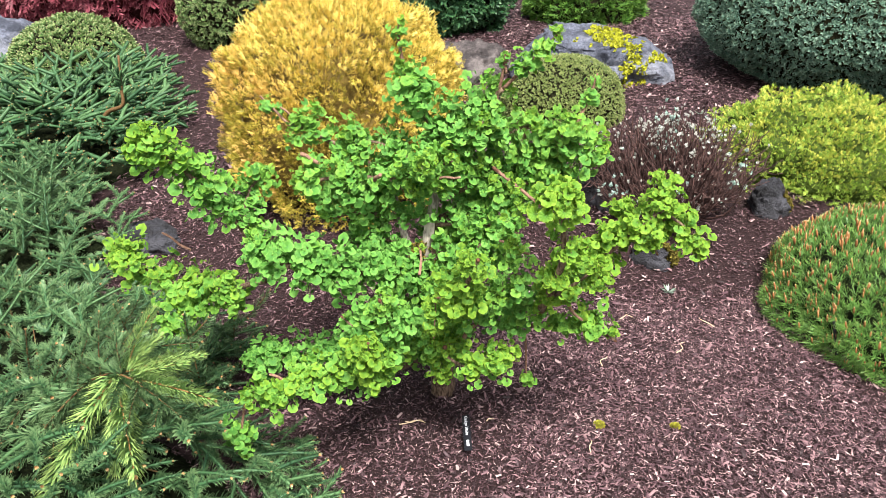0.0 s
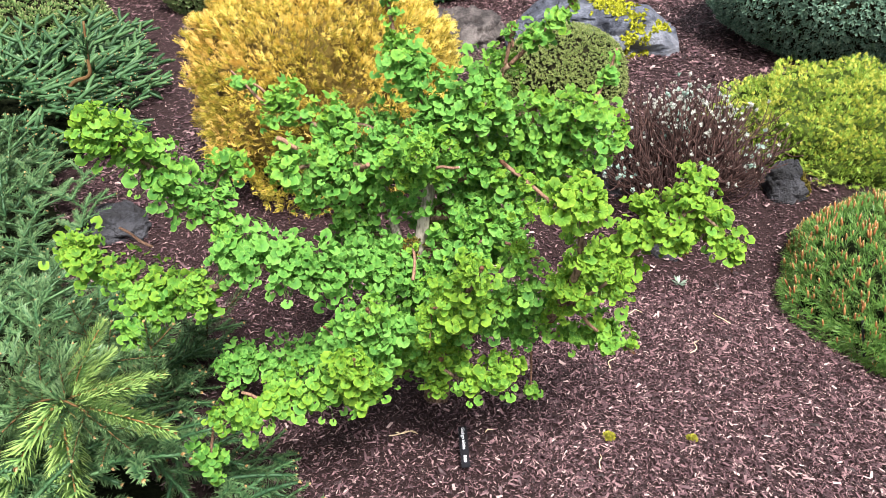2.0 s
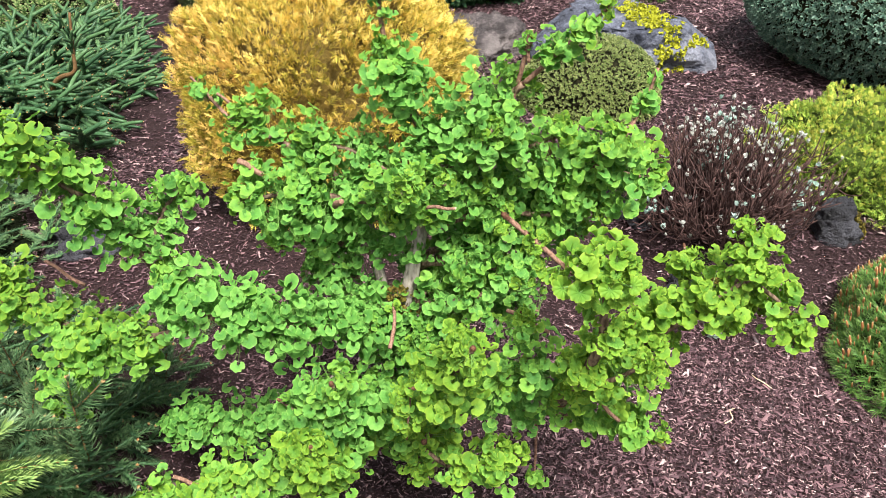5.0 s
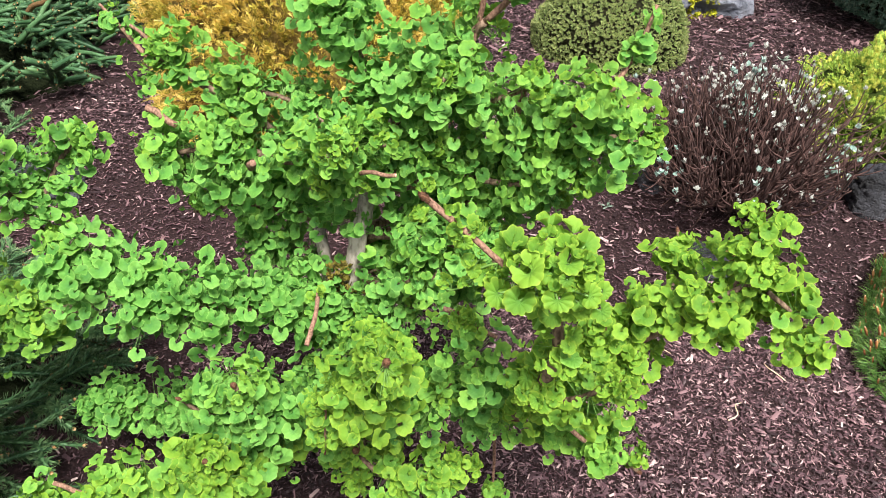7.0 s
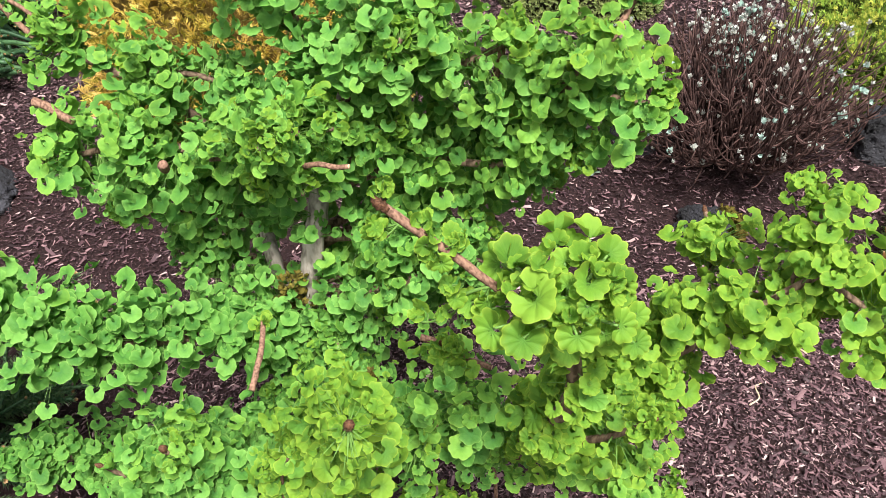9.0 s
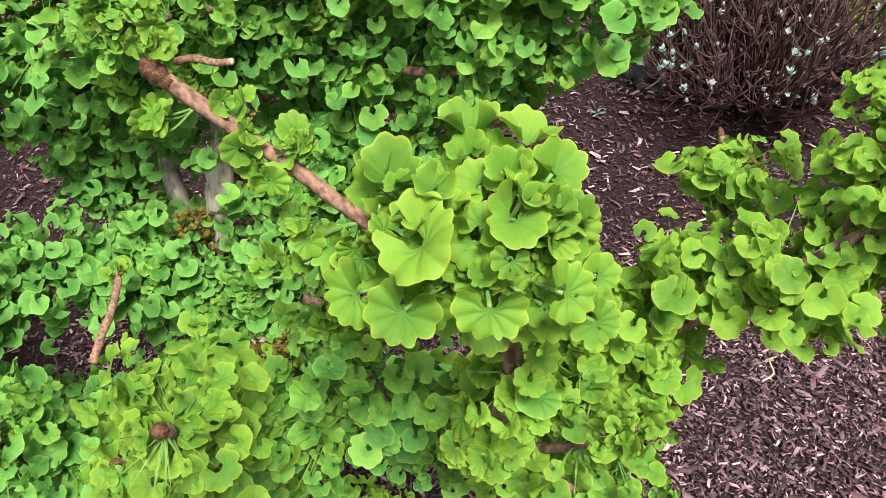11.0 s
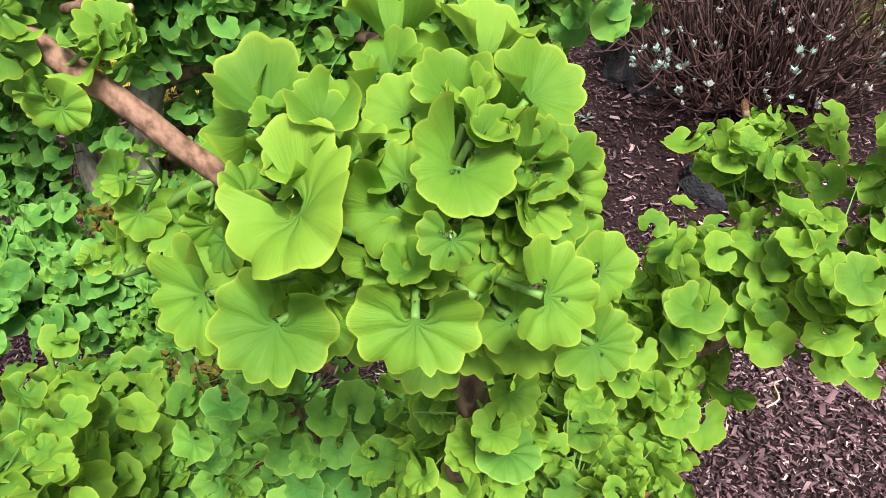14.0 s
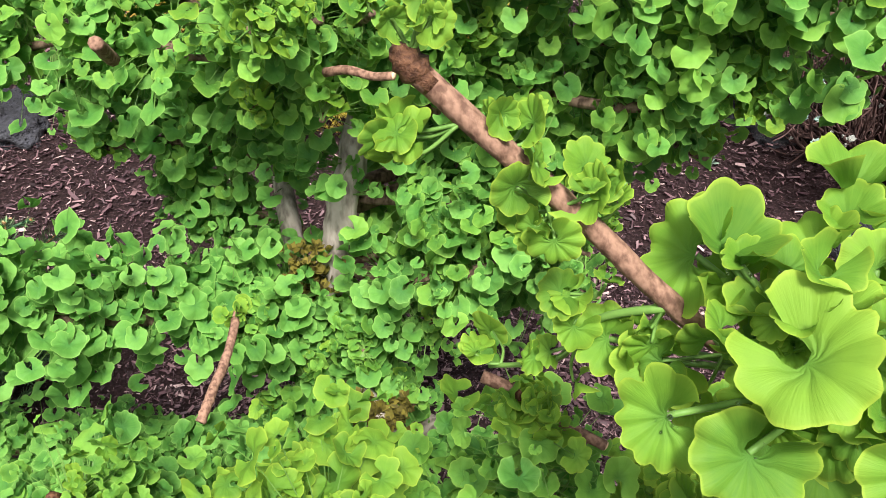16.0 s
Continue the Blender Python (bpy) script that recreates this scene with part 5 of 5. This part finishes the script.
# smaller leaves deeper in the head and crowded on its crown
fill = np.random.default_rng(611)
for k in range(74):
    d = unit(np.array([fill.normal(), -0.45 + 0.6 * fill.normal(), 0.45 + 0.7 * fill.normal()]))
    if d[1] > 0.55 or (d[2] < -0.45 and k % 3):
        continue
    crown = d[2] > 0.45
    d[1] = max(d[1], -0.25) if crown else d[1]
    reach_ = fill.uniform(0.032, 0.056) if crown else fill.uniform(0.018, 0.034)
    at = core + d * reach_ * np.array([1.15, 0.9, 0.95])
    nor_ = unit(d + np.array([0, -0.25, 0.45]) + 0.45 * fill.normal(size=3))
    hero_leaf(tuple(at), tuple(unit(np.cross(nor_, np.cross(d + 0.5 * fill.normal(size=3), nor_)))), tuple(nor_), fill.uniform(0.009, 0.0145))


def tuft(at, way, count, size, seed, reach=1.0, spread=0.6):
    """A young tuft on the near twig: small funnel-shaped leaves."""
    r = np.random.default_rng(seed)
    at, way = np.array(at), unit(np.array(way))
    for k in range(max(3, int(0.65 * count))):
        d = way + spread * r.normal(size=3)
        d[1] = max(d[1], -0.15)
        d = unit(d)
        p = at + d * size * reach * r.uniform(0.9, 1.9)
        hero_leaf(p, unit(d + 0.3 * r.normal(size=3)), unit(np.array([0, -0.5, 0.9]) + 0.5 * r.normal(size=3)), size * r.uniform(0.75, 1.25), at, near_twig, 0.0008)


tuft((0.1720, 1.7241, 1.0799), (0.15, -0.1, 1.6), 8, 0.0075, 601, 1.5, 0.35)
tuft((0.1880, 1.7211, 1.0579), (-1.0, -0.1, -0.15), 8, 0.0090, 602, 1.9, 0.28)
tuft((0.2030, 1.7221, 1.0499), (0.5, 0.1, 1.0), 7, 0.0085, 603)
tuft((0.2170, 1.7190, 1.0340), (0.1, -0.7, 0.3), 9, 0.0095, 604)
tuft((0.2300, 1.7238, 1.0252), (0.3, -0.2, 1.0), 9, 0.0095, 605)
tuft((0.2620, 1.7159, 0.9971), (-0.4, -0.5, -0.9), 5, 0.0110, 607)
tuft((0.2220, 1.7193, 1.0307), (-0.7, -0.2, -0.4), 7, 0.0090, 612)
tuft((0.2850, 1.7130, 0.9800), (-0.6, -0.3, -0.7), 5, 0.0125, 609)
tuft((0.2400, 1.7250, 0.9920), (-0.3, -0.5, 0.1), 7, 0.0100, 613)
tuft((0.2350, 1.7300, 0.9620), (-0.2, -0.5, -0.2), 7, 0.0105, 614)
tuft((0.2050, 1.7460, 0.9300), (-0.6, -0.3, 0.3), 5, 0.0095, 615)
part("pruned_twig", np_mesh("pruned_twig", *tube(smooth_line([(0.262, 1.716, 0.996), (0.240, 1.726, 0.978), (0.228, 1.734, 0.948), (0.200, 1.748, 0.926)], 5), np.linspace(0.0018, 0.0011, 16), 7)[:2], smooth=True), STALK, near_twig)
# leafy shoots above the fork, in front of the upper stems
for end in ((-0.012, 2.03, 0.965), (0.07, 2.08, 0.965), (-0.12, 2.12, 0.90), (-0.055, 2.10, 0.865), (0.02, 2.08, 0.868)):
    limb([(-0.01, 2.22, 0.82), (0.4 * end[0], 2.17, 0.5 * end[2] + 0.43), end], 0.006, 0.003, 0.35, 0.06, 560, 0.024, 0.30)
limb([(-0.05, 2.24, 0.62), (-0.17, 2.29, 0.62), (-0.29, 2.31, 0.60)], 0.007, 0.003, 0.2, 0.08, 700, 0.024, 0.0)


def cut_twig(a, b, r0, bark=None, end=True):
    """A pruned stub: a slightly crooked twig with a pale cut face."""
    a, b = np.array(a), np.array(b)
    d = unit(b - a)
    bend = unit(np.cross(d, (0.2, 1.0, 0.1))) * 0.05 * np.linalg.norm(b - a)
    line = smooth_line([a, a + (b - a) * 0.35 + bend, a + (b - a) * 0.7 - 0.4 * bend, b], 4)
    ob = part("pruned_twig", np_mesh("pruned_twig", *tube(line, np.linspace(r0 * 1.15, r0, len(line)), 8, 0.02)[:2], smooth=True), bark or TWIG, ginkgo)
    if end:
        part("cut_face", np_mesh("cut_face", *tube(np.array([b - d * 0.001, b + d * 0.0008]), np.array([r0 * 0.9, r0 * 0.84]), 8)[:2]), CUT, ob, "pale cut face")
    return ob


for a, b, r0 in [((0.385, 2.18, 0.965), (0.424, 2.17, 1.031), 0.006), ((0.03, 2.07, 0.917), (0.092, 2.05, 0.927), 0.0035), ((-0.385, 2.21, 0.950), (-0.331, 2.2, 0.923), 0.006),
                 ((0.19, 1.83, 0.835), (0.268, 1.82, 0.798), 0.0035), ((0.341, 1.84, 0.671), (0.422, 1.84, 0.58), 0.004), ((0.285, 2.2, 0.948), (0.289, 2.2, 1.038), 0.005),
                 ((-0.404, 2.37, 0.995), (-0.467, 2.37, 1.048), 0.0035), ((0.227, 2.18, 1.186), (0.229, 2.18, 1.249), 0.0035), ((-0.729, 2.1, 0.689), (-0.805, 2.1, 0.748), 0.0035),
                 ((0.088, 1.95, 0.439), (0.161, 1.95, 0.547), 0.006), ((-0.384, 1.75, 0.453), (-0.44, 1.75, 0.478), 0.004)]:
    cut_twig(a, b, r0)
cut_twig((-0.15, 2.06, 0.92), (-0.128, 2.01, 0.955), 0.0055, end=False)
limb([(0.020, 1.78, 0.70), (0.018, 1.78, 0.64), (0.013, 1.78, 0.575)], 0.0026, 0.002, 0.05, 0.028, 420, 0.019, 0.75, TWIG, near=True)
# knobbly bud at the end of the near twig
part("bud", np_mesh("bud", *tube(smooth_line([(0.179, 1.7235, 1.069), (0.1735, 1.724, 1.0740), (0.169, 1.7245, 1.0785), (0.1665, 1.7245, 1.081)], 3), [0.0043, 0.0052, 0.0050, 0.0056, 0.0050, 0.0052, 0.0046, 0.0040, 0.0030, 0.0018][:len(smooth_line([(0, 0, 0), (1, 0, 0), (2, 0, 0), (3, 0, 0)], 3))], 9, 0.14)[:2], smooth=True), BUD, near_twig, "dark brown scaly bud")
# dew on the head: drops along the stalks and in the notches
bm = bmesh.new()
bmesh.ops.create_icosphere(bm, subdivisions=2, radius=1.0)
bm.verts.index_update()
drop = (np.array([v.co[:] for v in bm.verts]), np.array([[v.index for v in f.verts] for f in bm.faces]), np.zeros((len(bm.verts), 2)))
bm.free()
dr = np.random.default_rng(77)
spots = []
for at, axis, nor in dew_places:
    at, axis, nor = np.array(at), np.array(axis), np.array(nor)
    for k in range(int(dr.integers(0, 7))):
        spots.append(at + axis * dr.normal() * 0.0035 + np.cross(axis, nor) * dr.normal() * 0.0025 + nor * 0.0012)
    for k in range(int(dr.integers(1, 6))):
        h = dr.uniform(0.35, 0.95)
        spots.append(core + (at - core) * h + dr.normal(size=3) * 0.0006 + np.array([0, -0.0009, 0.0009]))
spots = np.array(spots)
v, f, u = scatter([drop], spots, bases(np.tile([0, 0, 1.0], (len(spots), 1)), dr.normal(size=spots.shape)), np.clip(dr.lognormal(math.log(0.00055), 0.45, len(spots)), 0.0002, 0.0014))
part("dew", np_mesh("dew", v, f, u, True), WATER, head_limb, "clear dew drops", "stuff")
# leaves close round the lower trunk
for k, (x, y, z) in enumerate([(-0.10, 2.10, 0.46), (0.09, 2.10, 0.50), (0.11, 2.16, 0.58), (-0.13, 2.14, 0.58), (0.16, 2.20, 0.70), (-0.02, 2.08, 0.36), (0.10, 2.12, 0.36), (-0.105, 2.11, 0.60), (0.035, 2.10, 0.575), (-0.035, 2.09, 0.535)]):
    limb([(-0.02, 2.22, z - 0.10), (0.5 * x, 0.5 * (y + 2.2), z - 0.04), (x, y, z)], 0.006, 0.003, 0.35, 0.075, 560, 0.024, 0.05)


def moss_round(parent, centre, spread, count, seed):
    """Rusty moss tufts on the bark round a place."""
    r = np.random.default_rng(seed)
    pos = np.array(centre) + r.normal(size=(count, 3)) * np.array(spread)
    v, f, u = scatter([moss_shape(s) for s in range(3)], pos, bases(np.tile([0, -0.3, 1.0], (count, 1)) + 0.5 * r.normal(size=(count, 3)), r.normal(size=(count, 3))), 0.009)
    part("moss", np_mesh("moss", v, f, u), RUST_MOSS, parent, "olive-brown moss", "stuff")


moss_round(trunk, (-0.045, 2.165, 0.60), (0.018, 0.008, 0.030), 130, 91)
moss_round(trunk, (-0.03, 2.175, 0.50), (0.022, 0.008, 0.030), 120, 92)
stump = limb([(0.0, 2.16, 0.48), (0.05, 2.06, 0.52), (0.075, 2.02, 0.55)], 0.015, 0.014, density=0, name="stump")
moss_round(stump, (0.072, 2.03, 0.55), (0.014, 0.010, 0.010), 110, 93)


# ---- plant labels, seedlings and litter ----
def label_stake(label, at, turn, lean, length, bars, width=0.012):
    ob = thing("plant_label", label, "plant label", at)
    ob.rotation_euler = (radians(lean), 0, radians(turn))
    bm = bmesh.new()
    bmesh.ops.create_cube(bm, size=1.0, matrix=Matrix.Translation((0, length / 2, 0.002)) @ Matrix.Diagonal((width, length, 0.004, 1)))
    bmesh.ops.bevel(bm, geom=[e for e in bm.edges], offset=0.0014, segments=2, affect="EDGES")
    part("plate", bm, BLACK, ob)
    if bars:
        words = bpy.data.curves.new("lettering", "FONT")
        words.body, words.size, words.extrude = "Ginkgo biloba", 0.0145, 0.0003
        carrier = new("lettering", words)
        bpy.context.view_layer.update()
        me = bpy.data.meshes.new_from_object(carrier)
        bpy.data.objects.remove(carrier)
        me.name = "lettering"
        part("lettering", me, PRINT, ob, "white printed words", at=pose(-0.0045, length - 0.006, 0.0044, 0, 0, -90))
        for k in range(3):
            bm = bmesh.new()
            bmesh.ops.create_cube(bm, size=1.0, matrix=Matrix.Translation((0, length - 0.112 - 0.0085 * k, 0.0044)) @ Matrix.Diagonal((0.008, 0.0062, 0.0006, 1)))
            part("print_bar", bm, PRINT, ob, "white printed bar")
    return ob


label_stake("black plastic plant label with white print lying on mulch", (0.105, 1.945, 0.022), 3, 9, 0.15, True, 0.026)
label_stake("narrow black label stake standing in the mugo pine", (1.49, 2.42, 0.04), 12, 66, 0.13, False)
label_stake("small dark label stake by the heath bush", (1.17, 3.12, 0.05), -8, 60, 0.07, False)


def seedling(label, at, mat, size, count, seed):
    ob = thing("seedling", label, "plant", at)
    r = np.random.default_rng(seed)
    specs = []
    for k in range(count):
        a, s = r.uniform(0, 6.283), r.uniform(0.6, 1.1)
        specs.append(((0, 0, 0), (math.cos(a) * s, math.sin(a) * s, r.uniform(0.15, 0.7)), 1, (-math.sin(a), math.cos(a), 0)))
    v, f, u = blades(specs, 0.13)
    part("leaves", np_mesh("leaves", v * size, f, u), mat, ob)


seedling("silvery narrow-leaved seedling in mulch", (1.0, 2.95, float(ground_z(1.0, 2.95))), GREY_LEAF, 0.038, 22, 71)
seedling("tiny pale seedling on the mulch bank", (1.70, 4.97, float(ground_z(1.70, 4.97))), GREY_LEAF, 0.05, 12, 72)
seedling("tiny pale green seedling under the ginkgo", (0.66, 3.42, float(ground_z(0.66, 3.42))), GREY_LEAF, 0.035, 10, 73)


def moss_patch(label, at, size, seed):
    ob = thing("moss_patch", label, "moss", at)
    r = np.random.default_rng(seed)
    a, d = r.uniform(0, 6.283, 90), np.sqrt(r.uniform(0, 1, 90)) * size
    pos = np.stack([np.cos(a) * d, np.sin(a) * d, 0.5 * size * (1 - (d / size) ** 2)], -1)
    v, f, u = scatter([moss_shape(s) for s in range(3)], pos, bases(np.tile([0, 0, 1.0], (90, 1)) + 0.3 * r.normal(size=(90, 3)), r.normal(size=(90, 3))), 0.009)
    part("cushion", np_mesh("cushion", v, f, u), BED_MOSS, ob, kind="stuff")


moss_patch("small yellow moss cushion on mulch", (0.551, 2.088, 0.0), 0.017, 81)
moss_patch("small yellow moss cushion on mulch", (0.805, 2.076, 0.0), 0.013, 82)


def dry_stem(at, turn, length, seed):
    r = np.random.default_rng(seed)
    line = smooth_line([(0, 0, 0.006), (length * 0.35, r.uniform(-0.2, 0.2) * length, 0.012), (length * 0.7, r.uniform(-0.25, 0.25) * length, 0.010), (length, r.uniform(-0.2, 0.2) * length, 0.005)], 5)
    v, f, u = tube(line, np.linspace(0.0022, 0.0012, len(line)), 5)
    ob = part("dry_stem", np_mesh("dry_stem", v, f, u, True), DRY, at=pose(at[0], at[1], float(ground_z(*at)), 0, 0, turn))
    tagged(ob, "pale dry curved stem lying on mulch", "twig", "dry stems")


for k, (x, y, a, ln) in enumerate([(-0.13, 2.10, 8, 0.085), (-0.11, 2.115, -14, 0.07), (0.17, 2.11, 35, 0.03), (0.62, 2.42, 65, 0.07), (0.92, 2.5, 50, 0.09), (0.75, 2.75, 20, 0.06), (1.12, 2.68, 120, 0.08), (0.50, 1.95, 80, 0.06)]):
    dry_stem((x, y), a, ln, 90 + k)


# ---- bark chips on the bed ----
def chip_shape(seed):
    """A splinter of bark: a bent ridge with a frayed outline."""
    r = np.random.default_rng(seed)
    w, h = r.choice([0.05, 0.08, 0.11, 0.18]) * r.uniform(0.8, 1.2), r.uniform(0.05, 0.10)
    q = np.array([(-w, -0.5, -h), (w, -0.5, -h), (w, 0.5, -h), (-w, 0.5, -h), (0, -0.42, h), (0, 0.42, h)])
    q *= r.uniform(0.6, 1.15, (6, 3))
    q[:, 0] += r.uniform(-0.45, 0.45) * q[:, 1] ** 2
    q[:, 2] += r.uniform(-0.25, 0.25) * q[:, 1] ** 2
    f = np.array([(0, 1, 4), (2, 3, 5), (1, 2, 5), (1, 5, 4), (3, 0, 4), (3, 4, 5)])
    return q, f, np.zeros((6, 2))


CHIPS = [chip_shape(500 + s) for s in range(14)]


def chip_poses(x, y, r, big=1.0):
    n = len(x)
    size = np.clip(r.lognormal(math.log(0.0098), 0.5, n), 0.004, 0.034) * big
    ax = np.stack([r.normal(size=n), r.normal(size=n), 0.22 * r.normal(size=n)], -1)
    nor = np.stack([0.35 * r.normal(size=n), 0.35 * r.normal(size=n), np.ones(n)], -1)
    pos = np.stack([x, y, ground_z(x, y) + 0.002 + 0.10 * size * np.abs(r.normal(size=n))], -1)
    return pos, bases(ax, nor), size


cr = np.random.default_rng(91)
fields = [(0.25, 1.5, 1.7, 2.9, 18000, 0.95), (-0.95, 1.75, 1.55, 2.75, 18000, 1.0), (-1.7, 1.9, 2.75, 4.2, 52000, 1.1), (-1.4, 2.6, 4.0, 7.8, 95000, 1.8), (-3.4, 2.6, 7.0, 10.5, 26000, 2.4), (-0.6, 1.7, 1.6, 3.0, 60000, 0.8), (-3.2, -1.2, 3.2, 7.6, 24000, 1.5), (-1.7, -0.6, 1.3, 3.2, 3000, 1.1)]
flakes = []
for s in range(8):
    q = np.array([(-0.09, -0.5, 0.0), (0.09, -0.42, 0.05), (0.08, 0.5, 0.0), (-0.07, 0.40, 0.06)]) * cr.uniform(0.6, 1.3, (4, 3)) * np.array([1.0 + 0.9 * (s % 3 == 0), 1.0, 1.0])
    flakes.append((q, np.array([(0, 1, 2), (0, 2, 3)]), np.zeros((4, 2))))
pieces = []
for x0, x1, y0, y1, count, big in fields:
    pos, turn, size = chip_poses(cr.uniform(x0, x1, count), cr.uniform(y0, y1, count), cr, big)
    pieces.append(scatter(CHIPS if big in (0.95, 1.0) and y1 < 3 else flakes, pos, turn, size))
v, f, u = joined(pieces)
part("bark_chips", np_mesh("bark_chips", v, f), CHIP, ground, "loose chips of reddish-brown bark", "stuff")
chip_data = []
for v, f, u in CHIPS:
    me = np_mesh("bark_chip", v, f)
    me.materials.append(CHIP)
    chip_data.append(me)
pos, turn, size = chip_poses(cr.uniform(-0.25, 1.25, 290), cr.uniform(1.75, 2.75, 290), cr, 1.25)
for k in range(len(pos)):
    b = turn[k] * size[k]
    part("bark_chip", chip_data[k % len(chip_data)], CHIP, ground, at=Matrix([[*b[i], pos[k][i] + (0.004 if i == 2 else 0)] for i in range(3)] + [[0, 0, 0, 1]]))
